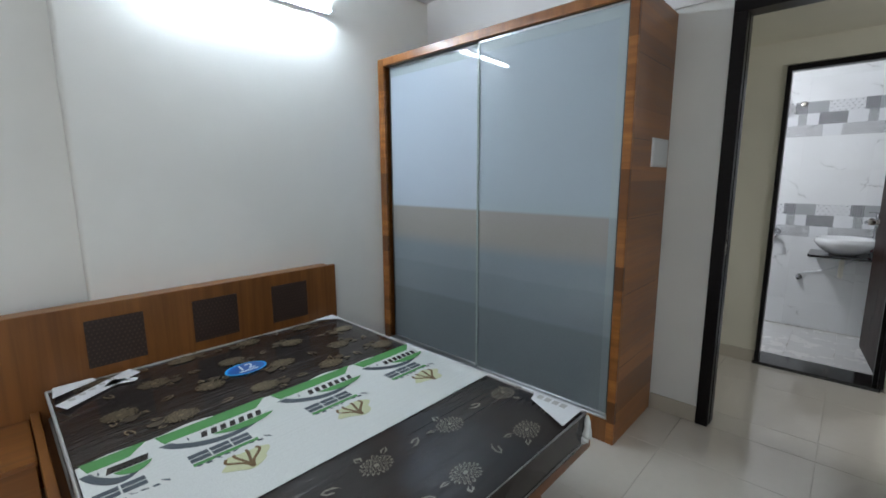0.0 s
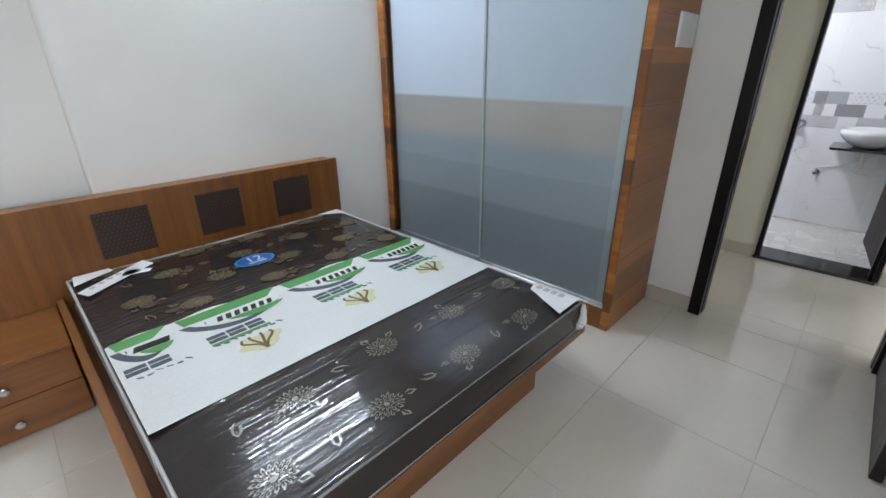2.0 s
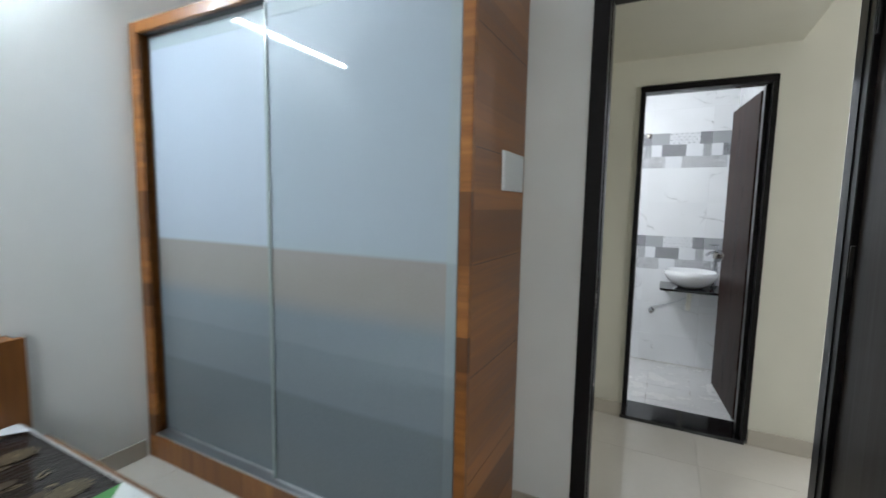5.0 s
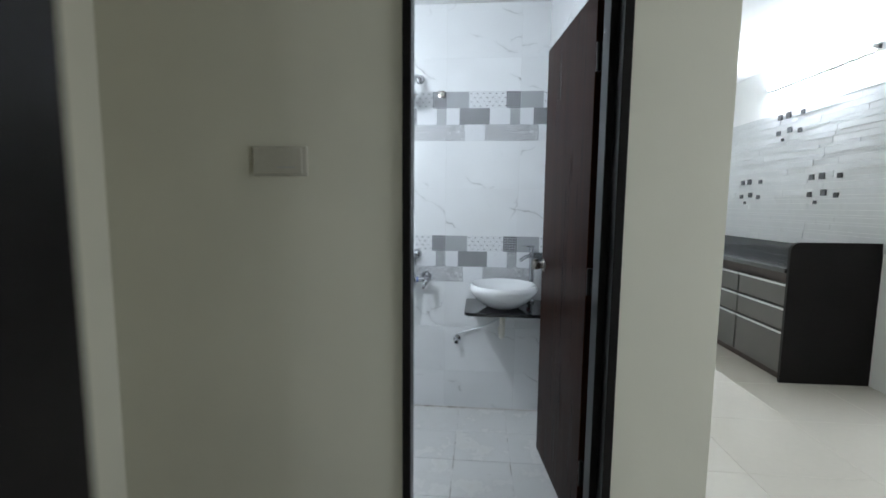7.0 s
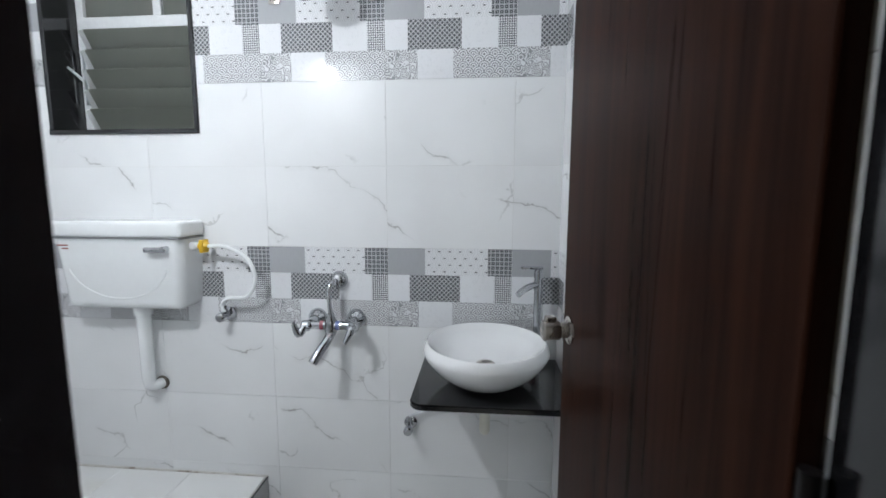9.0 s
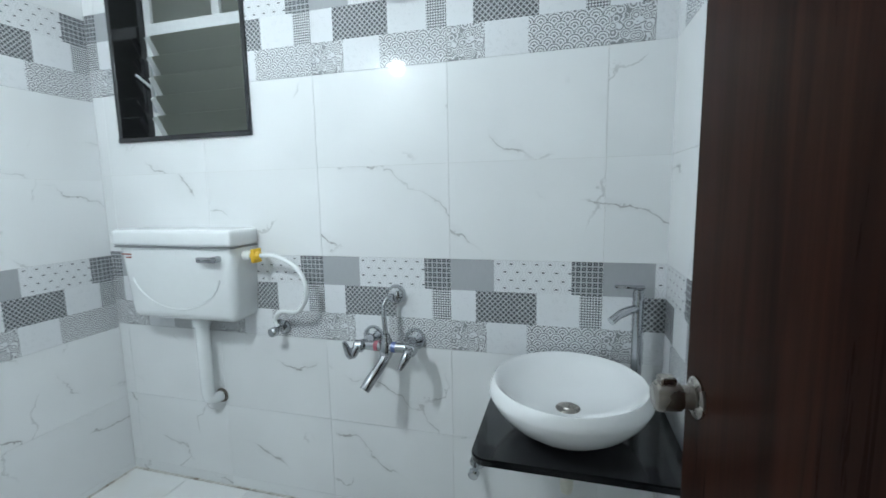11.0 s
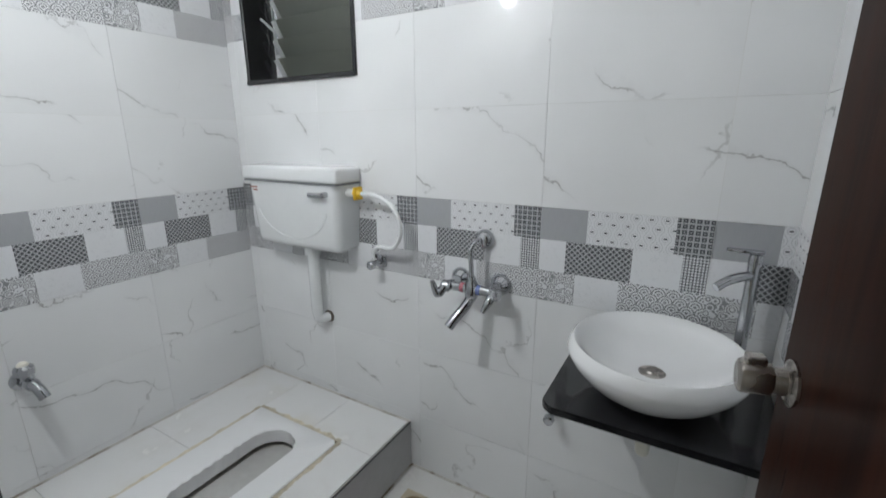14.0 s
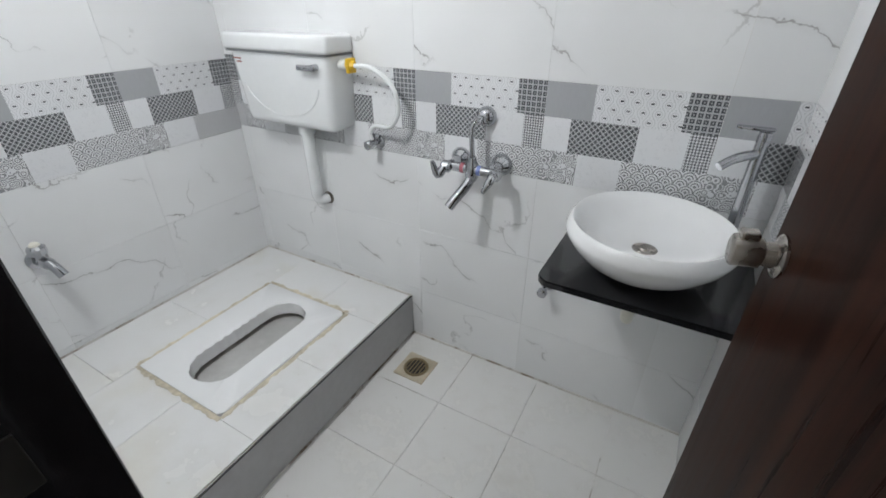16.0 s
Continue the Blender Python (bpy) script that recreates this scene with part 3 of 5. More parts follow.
part("side_panel", boxm(WX1 - 0.020, WX1, WY + 0.022, -0.003, 0, WZ, 0.001), M_TEAK_SIDE_LIT, wd, "teak laminate side in blocks, brightened to look lit")
part("side_panel", boxm(WX0, WX0 + 0.020, WY + 0.022, -0.003, 0, WZ, 0.001), M_TEAK_X, wd)
part("back_panel", boxm(WX0 + 0.02, WX1 - 0.02, -0.020, -0.004, 0.1, WZ - 0.02), M_TEAK_Z, wd)
part("top_panel", boxm(WX0 + 0.02, WX1 - 0.02, WY + 0.022, -0.021, WZ - 0.02, WZ, 0.001), M_TEAK_X, wd)
part("front_post", boxm(WX0, WX0 + 0.062, WY, WY + 0.022, 0.0, WZ, 0.002), M_TEAK_POST, wd, "teak front post in blocks")
part("front_post", boxm(WX1 - 0.042, WX1, WY, WY + 0.022, 0.0, WZ, 0.002), M_TEAK_POST, wd, "teak front post in blocks")
part("front_rail", boxm(WX0 + 0.062, WX1 - 0.042, WY, WY + 0.022, WZ - 0.052, WZ, 0.002), M_TEAK_BLOCKX, wd)
part("plinth", boxm(WX0 + 0.062, WX1 - 0.042, WY, WY + 0.022, 0.0, 0.128, 0.002), M_TEAK_BLOCKX, wd)
part("plinth_shelf", boxm(WX0 + 0.062, WX1 - 0.042, WY + 0.022, -0.021, 0.100, 0.126), M_TEAK_X, wd)
part("track", boxm(WX0 + 0.062, WX1 - 0.042, WY + 0.001, WY + 0.085, 0.1285, 0.140, 0.002), M_ALU, wd, "aluminium sliding track")
part("track", boxm(WX0 + 0.062, WX1 - 0.042, WY + 0.024, WY + 0.085, WZ - 0.055, WZ - 0.022, 0.002), M_DARKALU, wd, "aluminium sliding track")


def sliding_door(x0, x1, y, mat):
    """Glass leaf in a slim aluminium frame; y is its front."""
    d = part("door", boxm(x0 + 0.012, x1 - 0.012, y + 0.004, y + 0.018, 0.150, WZ - 0.066), mat, wd, "frosted blue-grey glass pane with a brown band")
    for a, b in ((x0, x0 + 0.012), (x1 - 0.012, x1)):
        part("stile", boxm(a, b, y, y + 0.024, 0.142, WZ - 0.056, 0.002), M_DARKALU, d, "slim dark aluminium edge")
    for a, b in ((0.142, 0.150), (WZ - 0.066, WZ - 0.056)):
        part("rail", boxm(x0 + 0.012, x1 - 0.012, y, y + 0.024, a, b, 0.001), M_ALU, d, "slim aluminium rail")
    return d


M_ETCH = banded_glass("pale etched border", (0.37, 0.44, 0.47), True)
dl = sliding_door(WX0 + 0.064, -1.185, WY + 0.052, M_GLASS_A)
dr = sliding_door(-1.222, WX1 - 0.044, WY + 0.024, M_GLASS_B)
part("grip", boxm(-1.2215, -1.206, WY + 0.0205, WY + 0.0245, 0.150, WZ - 0.066, 0.001), plain("grey green glass edge", (0.30, 0.36, 0.35), 0.2, 0.3), dr, "grey-green polished glass edge")
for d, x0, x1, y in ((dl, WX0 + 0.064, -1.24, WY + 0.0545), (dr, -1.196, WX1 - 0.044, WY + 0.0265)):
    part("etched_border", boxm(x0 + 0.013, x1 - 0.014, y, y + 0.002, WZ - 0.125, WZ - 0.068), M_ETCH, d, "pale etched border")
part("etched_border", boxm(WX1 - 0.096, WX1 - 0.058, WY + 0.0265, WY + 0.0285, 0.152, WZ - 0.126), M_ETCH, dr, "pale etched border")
for z in (0.42, 0.80, 1.18, 1.56, 1.94):
    part("seam", boxm(WX1 - 0.001, WX1 + 0.0006, WY + 0.03, -0.004, z - 0.001, z + 0.001), M_PERF, wd)

sw = thing("switch_plate", (WX1 + 0.004, -0.16, 1.50), "blank white plastic plate on the wardrobe side", "switch plate")
part("plate", boxm(WX1, WX1 + 0.009, -0.278, -0.038, 1.430, 1.577, 0.003, 2), M_PVC, sw)
part("cover", boxm(WX1 + 0.009, WX1 + 0.011, -0.268, -0.048, 1.440, 1.567, 0.001), M_PVC, sw)

sp = thing("switch_board", (-0.345, PASS_N - 0.005, 1.46), "dull beige plastic switch board on the passage wall", "switch")
part("plate", boxm(-0.424, -0.240, PASS_N - 0.011, PASS_N, 1.416, 1.512, 0.004, 2), M_SWITCHBOARD, sp)
part("cover", boxm(-0.418, -0.256, PASS_N - 0.014, PASS_N - 0.0105, 1.422, 1.506, 0.002), M_SWITCHBOARD, sp)
part("slot", boxm(-0.340, -0.278, PASS_N - 0.0150, PASS_N - 0.0135, 1.441, 1.446), M_PIPING, sp, "thin grey slot")

# ---- bedroom: wall tube light ----
tl = thing("tube_light", (WEST + 0.03, -1.48, 2.455), "lit white tube light on a batten above the headboard", "tube light")
part("batten", boxm(WEST + 0.001, WEST + 0.032, -2.06, -0.94, 2.430, 2.482, 0.004), M_PVC, tl)
for y0, y1 in ((-2.08, -2.045), (-0.955, -0.92)):
    part("end_cap", boxm(WEST + 0.001, WEST + 0.070, y0, y1, 2.436, 2.478, 0.004), M_PVC, tl)
part("tube", pipe(bmesh.new(), [(WEST + 0.050, -2.044, 2.456), (WEST + 0.050, -0.956, 2.456)], 0.014, 16), M_TUBE, tl, "glowing white glass tube", True)

# ---- bedroom: bed ----
bed = thing("bed", (-1.1, -1.83, 0), "teak laminate double bed with a low headboard", "bed")
HBX = -2.016
part("headboard", boxm(HBX - 0.028, HBX, -3.30, -1.055, 0.20, 0.808, 0.002), M_TEAK_Z, bed, "teak headboard panel with dark perforated squares")
part("headboard_backing", boxm(WEST + 0.003, HBX - 0.028, -3.28, -1.075, 0.0, 0.80), M_TEAK_Z, bed)


def perforated_square(y0, y1, z0, z1):
    p = part("perforated_panel", boxm(HBX, HBX + 0.004, y0, y1, z0, z1, 0.001), M_PERF, bed, "dark brown perforated square panel")
    bm = bmesh.new()
    n = 12
    for i in range(n):
        for j in range(n):
            y = y0 + (i + 0.5 + 0.25 * (1 if j % 2 else -1)) * (y1 - y0) / n
            z = z0 + (j + 0.5) * (z1 - z0) / n
            bmesh.ops.create_circle(bm, cap_ends=True, segments=6, radius=0.0036,
                                    matrix=Matrix.Translation((HBX + 0.0048, y, z)) @ Matrix.Rotation(radians(90), 4, "Y"))
    part("perforation", bm, M_TAN_DOT, p, "small pale round holes")


M_TAN_DOT = plain("perforation tan", (0.085, 0.055, 0.040), 0.7)
for y0 in (-2.392, -1.940, -1.505):
    perforated_square(y0, y0 + 0.232, 0.508, 0.736)
# tray under the mattress
FX, RY0, RY1 = -0.205, -2.612, -1.010
part("side_rail", boxm(HBX + 0.001, FX - 0.022, RY0, RY0 + 0.030, 0.262, 0.378, 0.002), M_TEAK_X, bed)
part("side_rail", boxm(HBX + 0.001, FX - 0.022, RY1 - 0.030, RY1, 0.262, 0.378, 0.002), M_TEAK_X, bed)
part("foot_rail", boxm(FX - 0.022, FX, RY0, RY1, 0.262, 0.378, 0.002), M_TEAK_Y, bed)
part("deck", boxm(HBX + 0.001, FX - 0.023, RY0 + 0.031, RY1 - 0.031, 0.290, 0.312), M_TEAK_X, bed)
part("box_base", boxm(-1.95, -0.318, -2.45, -1.200, 0.0, 0.261, 0.002), M_TEAK_Y, bed, "teak box base set back under the bed")

# mattress in clear film
MX0, MX1, MY0, MY1, MZ0, MZ1 = -2.010, -0.200, -2.548, -1.092, 0.313, 0.463
mt = thing("mattress", ((MX0 + MX1) / 2, (MY0 + MY1) / 2, MZ0), "film-wrapped dark brown patterned mattress with a white printed band", "mattress")


body = bmesh.new()
box(body, MX0, MX1, MY0, MY1, MZ0, MZ1)
bmesh.ops.subdivide_edges(body, edges=body.edges, cuts=14, use_grid_fill=True)
for v in body.verts:
    x, y, z = v.co
    ex, ey = min(x - MX0, MX1 - x), min(y - MY0, MY1 - y)
    s = 0.004 * noise.noise((x * 4, y * 4, z * 9))
    if z > MZ1 - 1e-4:
        v.co.z += 0.5 * s - 0.012 * max(0, 1 - min(ex, ey) / 0.05) ** 2 - 0.002
    else:
        v.co.x += s * 1.5
        v.co.y += s * 1.5
body = part("body", body, M_TICK, mt, "dark brown ticking under creased clear film", True)
for z in (MZ1 - 0.012, MZ0 + 0.014):
    o = 0.002
    part("piping", pipe(bmesh.new(), [(MX0 - o, MY0 - o, z), (MX1 + o, MY0 - o, z), (MX1 + o, MY1 + o, z), (MX0 - o, MY1 + o, z), (MX0 - o, MY0 - o, z)], 0.006, 8), M_PIPING, mt, "pale grey piping", True)

TOP = MZ1 + 0.0015


def flat(bm, pts, z=TOP):
    bm.faces.new([bm.verts.new((x, y, z)) for x, y in pts])
    return bm


def plate_of(pts, z=TOP, h=0.0012):
    return slab(bmesh.new(), pts, z, z + h)


# white band with a wavy head side
BX0, BX1 = -1.235, -0.675
wave = [(BX0 + 0.012 * math.sin(y * 9.0) - 0.01 * math.cos(y * 23), y) for y in np.linspace(MY1 - 0.006, MY0 + 0.005, 50)]
band_pts = wave + [(BX1 + 0.0008 * math.sin(y * 7), y) for y in np.linspace(MY0 + 0.005, MY1 - 0.006, 40)]
part("printed_band", plate_of(band_pts, TOP), M_TICKW, mt, "white printed band across the mattress")
part("side_band", boxm(BX0, BX1, MY0 - 0.0045, MY0 - 0.001, MZ0 + 0.02, MZ1 - 0.016), M_TICKW, mt, "white printed band on the side")
PITCH = 0.425


def lens_shape(cx, cy, length, depth, z, skew=0.0, n=18):
    """A blade, flat towards the head and bowed towards the foot."""
    a = [(cx + skew * (y - cy), y) for y in np.linspace(cy - length / 2, cy + length / 2, n)]
    b = [(cx + depth * math.sin(math.pi * k / (n - 1)) ** 0.7 + skew * (y - cy), y) for k, y in enumerate(np.linspace(cy - length / 2, cy + length / 2, n))]
    return plate_of(a + list(reversed(b)), z)


def bar(x0, x1, y0, y1, z, mat, label):
    part("print_bar", boxm(x0, x1, y0, y1, z, z + 0.0010), mat, mt, label)


for i in range(4):
    cy = MY1 - 0.17 - i * PITCH
    lo, hi = max(cy - 0.21, MY0 + 0.015), min(cy + 0.19, MY1 - 0.015)
    if hi - lo < 0.1:
        continue
    m, L = (lo + hi) / 2, hi - lo
    part("green_stripe", plate_of([(BX0 + 0.004, lo), (BX0 + 0.068, lo + 0.015), (BX0 + 0.060, hi - 0.06), (BX0 - 0.004, hi)][::-1], TOP + 0.0014), M_GREEN, mt, "green printed stripe")
    part("slate_arc", lens_shape(BX0 + 0.078, m - 0.01, L * 0.97, 0.115, TOP + 0.0014), M_NAVY, mt, "slate printed arc")
    part("arc_field", lens_shape(BX0 + 0.070, m + 0.012, L * 0.94, 0.098, TOP + 0.0028), M_TICKW, mt, "white printed field")
    for k in range(7):
        y = lo + L * 0.30 + k * L * 0.082
        if y + 0.024 < hi:
            part("print_bar", plate_of([(BX0 + 0.088, y + 0.006), (BX0 + 0.126, y - 0.004), (BX0 + 0.126, y + 0.016), (BX0 + 0.088, y + 0.026)], TOP + 0.0042, 0.0010), M_TICK, mt, "dark slanted printed bar")
    part("green_flash", lens_shape(BX0 + 0.131, m + L * 0.16, L * 0.56, 0.040, TOP + 0.0042), M_GREEN, mt, "green printed flash")
    for sx, sy in ((0.125, 0.14), (0.10, 0.20), (0.15, 0.22)):
        x, y = BX0 + sx, lo + L * sy
        part("star", plate_of([(x - 0.012, y), (x, y - 0.003), (x + 0.012, y), (x, y + 0.003)], TOP + 0.0042), M_NAVY, mt)
    x0 = BX0 + 0.205
    for r in range(2):
        for k in range(3):
            y0 = m - 0.155 + k * 0.068
            if y0 > MY0 + 0.02:
                bar(x0 + r * 0.028, x0 + 0.022 + r * 0.028, y0, y0 + 0.062, TOP + 0.0014, M_NAVY, "slate printed label")
    if m - 0.155 > MY0 + 0.02:
        bar(x0 + 0.058, x0 + 0.074, m - 0.155, m + 0.055, TOP + 0.0014, M_GREEN, "green printed bar")
    # brown tree motif on a yellow wash
    tx, ty = BX0 + 0.36, m - 0.02
    if ty - 0.09 > MY0:
        pts = [(tx + 0.052 * (1 + 0.22 * math.sin(3 * a + i)) * math.cos(a), ty + 0.075 * (1 + 0.2 * math.sin(4 * a)) * math.sin(a)) for a in np.linspace(0, 2 * math.pi, 26)[:-1]]
        part("yellow_wash", plate_of(pts, TOP + 0.0014), M_YELLOWP, mt, "pale yellow printed wash")
        bm = bmesh.new()
        for a in (-0.9, -0.35, 0.2, 0.75):
            p = [(tx + 0.055, ty, TOP + 0.0034), (tx + 0.02, ty + 0.02 * math.sin(a), TOP + 0.0034), (tx - 0.03 * math.cos(a), ty + 0.075 * math.sin(a), TOP + 0.0034), (tx - 0.05 * math.cos(a * 0.6), ty + 0.055 * math.sin(a * 1.4), TOP + 0.0034)]
            pipe(bm, smooth_path(p, 4), 0.0052, 6)
        bmesh.ops.scale(bm, verts=bm.verts, vec=(1, 1, 0.22), space=Matrix.Translation((0, 0, -(TOP + 0.003))))
        part("tree_motif", bm, M_BROWNP, mt, "brown printed tree motif", True)
    for k in range(9):
        y = m - 0.15 + k * 0.028
        if y > MY0 + 0.03:
            part("script_stroke", plate_of([(BX0 + 0.275 + 0.008 * math.sin(k * 2.1), y), (BX0 + 0.283 + 0.008 * math.sin(k * 2.1), y + 0.004), (BX0 + 0.288 + 0.006 * math.sin(k), y + 0.020), (BX0 + 0.281, y + 0.018)], TOP + 0.0014), M_NAVY, mt)


def flower(x, y, s, turn_by, filled):
    """Line-drawn bloom: a ring of petals about a disc, with a leaf."""
    bm = bmesh.new()
    if filled:
        flat(bm, [(x + s * (0.80 + 0.14 * math.cos(9 * a)) * math.cos(a), y + s * (0.80 + 0.14 * math.cos(9 * a)) * math.sin(a)) for a in np.linspace(0, 2 * math.pi, 55)[:-1]], TOP + 0.0003)
        flat(bm, [(x + s * (1.30 * math.cos(turn_by) + 0.42 * math.cos(a)), y + s * (1.30 * math.sin(turn_by) + 0.42 * math.sin(a) * (1 + 0.3 * math.cos(3 * a)))) for a in np.linspace(0, 2 * math.pi, 19)[:-1]], TOP + 0.0003)
        for f in bm.faces:
            f.material_index = 1
    for ring, n, r0, r1, w in ((0, 19, 0.66, 1.0, 0.095), (1, 15, 0.42, 0.74, 0.090), (2, 10, 0.18, 0.48, 0.085)):
        for k in range(n):
            a = turn_by + 2 * math.pi * (k + 0.5 * ring) / n
            ca, sa = math.cos(a), math.sin(a)
            q = [(r0, -w * 0.55), (0.5 * (r0 + r1), -w), (r1, 0), (0.5 * (r0 + r1), w), (r0, w * 0.55), (0.5 * (r0 + r1), w * 0.42), (r1 * 0.86, 0), (0.5 * (r0 + r1), -w * 0.42)]
            flat(bm, [(x + s * (u * ca - v * sa), y + s * (u * sa + v * ca)) for u, v in q], TOP + 0.0006 + ring * 0.0003)
    flat(bm, [(x + s * 0.17 * math.cos(a), y + s * 0.17 * math.sin(a)) for a in np.linspace(0, 2 * math.pi, 9)[:-1]], TOP + 0.0016)
    for side in (-1, 1):
        a = turn_by + 0.6 * side
        ca, sa = math.cos(a), math.sin(a)
        q = [(1.05, -0.05), (1.35, -0.24), (1.75, 0.0), (1.35, 0.24), (1.05, 0.05), (1.36, 0.10), (1.6, 0.0), (1.36, -0.10)]
        flat(bm, [(x + s * (u * ca - v * sa), y + s * (u * sa + v * ca)) for u, v in q], TOP + 0.0008)
    for v in bm.verts:
        v.co.x, v.co.y = x + (v.co.x - x) * 0.85, y + (v.co.y - y) * 1.12
        w = 0.16 * s * noise.noise((v.co.x * 38, v.co.y * 38, 3.0))
        v.co.x, v.co.y = v.co.x + w, v.co.y - w
    return bm


def small_leaf(x, y, s, a):
    bm = bmesh.new()
    ca, sa = math.cos(a), math.sin(a)
    q = [(-1, 0), (-0.3, -0.45), (0.5, -0.4), (1, 0), (0.5, 0.4), (-0.3, 0.45), (-0.2, 0.22), (0.45, 0.2), (0.7, 0), (0.45, -0.2), (-0.2, -0.22)]
    return flat(bm, [(x + s * (u * ca - v * sa), y + s * (u * sa + v * ca)) for u, v in q], TOP + 0.0008)


rng = random.Random(4)
for rows, mat, size in (((-1.93, -1.73, -1.525, -1.335), M_TAN, 0.060), ((-0.53, -0.305), M_PALE, 0.056)):
    for r, x in enumerate(rows):
        first = -1.20 - (0.167 if (r % 2) == (0 if mat is M_TAN else 1) else 0.0)
        for k in range(-1, 9):
            y = first - k * 0.1675
            if not MY0 + 0.05 < y < MY1 - 0.06:
                continue
            if k % 2 == 0:
                part("flower_print", flower(x + rng.uniform(-0.012, 0.012), y, size, rng.uniform(0, 6.3), mat is M_TAN), [mat, M_TANFILL], mt, "line-drawn flower print")
            else:
                part("leaf_print", small_leaf(x + rng.uniform(-0.012, 0.012), y, 0.032, rng.uniform(0, 6.3)), mat, mt, "line-drawn leaf print")

# round sticker with a number
cx, cy = -1.582, -1.853
part("sticker", plate_of([(cx + 0.068 * math.cos(a), cy + 0.098 * math.sin(a)) for a in np.linspace(0, 2 * math.pi, 41)[:-1]], TOP + 0.002, 0.001), M_BLUE, mt, "blue oval sticker numbered 12")
part("sticker_rim", plate_of([(cx + 0.058 * math.cos(a), cy + 0.086 * math.sin(a)) for a in np.linspace(0, 2 * math.pi, 41)[:-1]], TOP + 0.0032, 0.0006), plain("deep blue sticker", (0.008, 0.09, 0.36), 0.3, 0.4), mt)
fc = bpy.data.curves.new("number", "FONT")
fc.body, fc.size, fc.align_x, fc.align_y, fc.extrude = "12", 0.085, "CENTER", "CENTER", 0.0006
fo = new("number_text", fc)
deps = bpy.context.evaluated_depsgraph_get()
num_mesh = bpy.data.meshes.new_from_object(fo.evaluated_get(deps))
bpy.data.objects.remove(fo)
num = new("number", num_mesh)
num_mesh.materials.clear()
num_mesh.materials.append(M_WHITEP)
num_mesh.transform(Matrix.Translation((cx - 0.008, cy, TOP + 0.0048)) @ Matrix.Rotation(radians(90), 4, "Z"))
num.parent, num.matrix_parent_inverse = mt, Matrix.Translation(-mt.location)
num["label"] = "white number 12"
bar(cx + 0.030, cx + 0.040, cy - 0.045, cy + 0.045, TOP + 0.0042, M_WHITEP, "white line of small print")

# corner protectors
def corner_tag(pts, label):
    part("corner_tag", plate_of(pts, TOP + 0.003, 0.0014), M_WHITEP, mt, label)


corner_tag([(MX0 + 0.01, MY1 - 0.01), (MX0 + 0.12, MY1 - 0.01), (MX0 + 0.02, MY1 - 0.16)], "white printed corner tag")
corner_tag([(MX1 - 0.005, MY1 - 0.008), (MX1 - 0.22, MY1 - 0.008), (MX1 - 0.20, MY1 - 0.075), (MX1 - 0.005, MY1 - 0.17)], "white printed corner tag")
corner_tag([(MX0 + 0.01, MY0 + 0.02), (MX0 + 0.01, MY0 + 0.16), (MX0 + 0.05, MY0 + 0.17), (MX0 + 0.13, MY0 + 0.01)], "white printed corner tag")
corner_tag([(MX0 + 0.02, MY0 + 0.30), (MX0 + 0.10, MY0 + 0.33), (MX0 + 0.29, MY0 + 0.04), (MX0 + 0.22, MY0 + 0.01)], "white printed strap tag")
corner_tag([(MX0 + 0.10, MY0 + 0.22), (MX0 + 0.16, MY0 + 0.31), (MX0 + 0.19, MY0 + 0.29), (MX0 + 0.16, MY0 + 0.18)], "white printed strap tag")
for k in range(5):
    part("tag_print", boxm(MX0 + 0.085 + k * 0.028, MX0 + 0.105 + k * 0.028, MY0 + 0.205 - k * 0.038, MY0 + 0.228 - k * 0.038, TOP + 0.0048, TOP + 0.0054), M_PIPING, mt)
for k in range(4):
    part("tag_print", boxm(MX1 - 0.19 + k * 0.035, MX1 - 0.165 + k * 0.035, MY1 - 0.055, MY1 - 0.025, TOP + 0.0048, TOP + 0.0054), M_PIPING, mt)
part("film_bunch", pipe(bmesh.new(), smooth_path([(MX1 + 0.004, MY1 - 0.02, MZ0 + 0.02), (MX1 + 0.018, MY1 - 0.005, MZ0 + 0.06), (MX1 + 0.010, MY1 + 0.004, MZ1 - 0.02)], 5), [0.010, 0.014, 0.02, 0.016, 0.022, 0.018, 0.016, 0.012, 0.014, 0.010, 0.006], 9), M_TICKW, mt, "bunched clear film at the corner", True)

# bedside unit
ns = thing("bedside_unit", (-1.82, -2.96, 0), "teak laminate bedside unit with two drawers", "bedside table")
NX1, NY0, NY1, NZ = -1.615, -3.18, RY0 - 0.004, 0.352
part("top", boxm(HBX + 0.001, NX1 + 0.012, NY0, NY1, NZ - 0.020, NZ, 0.002), M_TEAK_Y, ns)
part("carcass", boxm(HBX + 0.001, NX1 - 0.020, NY0 + 0.004, NY1 - 0.004, 0.0, NZ - 0.0205), M_TEAK_Z, ns)
for z0, z1 in ((0.175, NZ - 0.024), (0.012, 0.171)):
    d = part("drawer", boxm(NX1 - 0.0195, NX1, NY0 + 0.006, NY1 - 0.006, z0, z1, 0.002), M_TEAK_Y, ns)
    part("knob", turned(bmesh.new(), (NX1, -2.845, (z0 + z1) / 2 - 0.01), (NX1 + 0.028, -2.845, (z0 + z1) / 2 - 0.01), [(0, 0.007), (0.45, 0.007), (0.6, 0.015), (0.9, 0.016), (1, 0.010)], 18), M_CHROME, d, "round chrome knob", True)

# ---- bathroom: squat platform ----
pf = thing("squat_platform", (-0.92, 2.0, BATH_Z), "raised white tiled platform with a dark edge strip", "platform")
PX0, PX1, PY0, PY1 = -1.085, -0.620, 1.830, 2.455      # pan outline
core = bmesh.new()
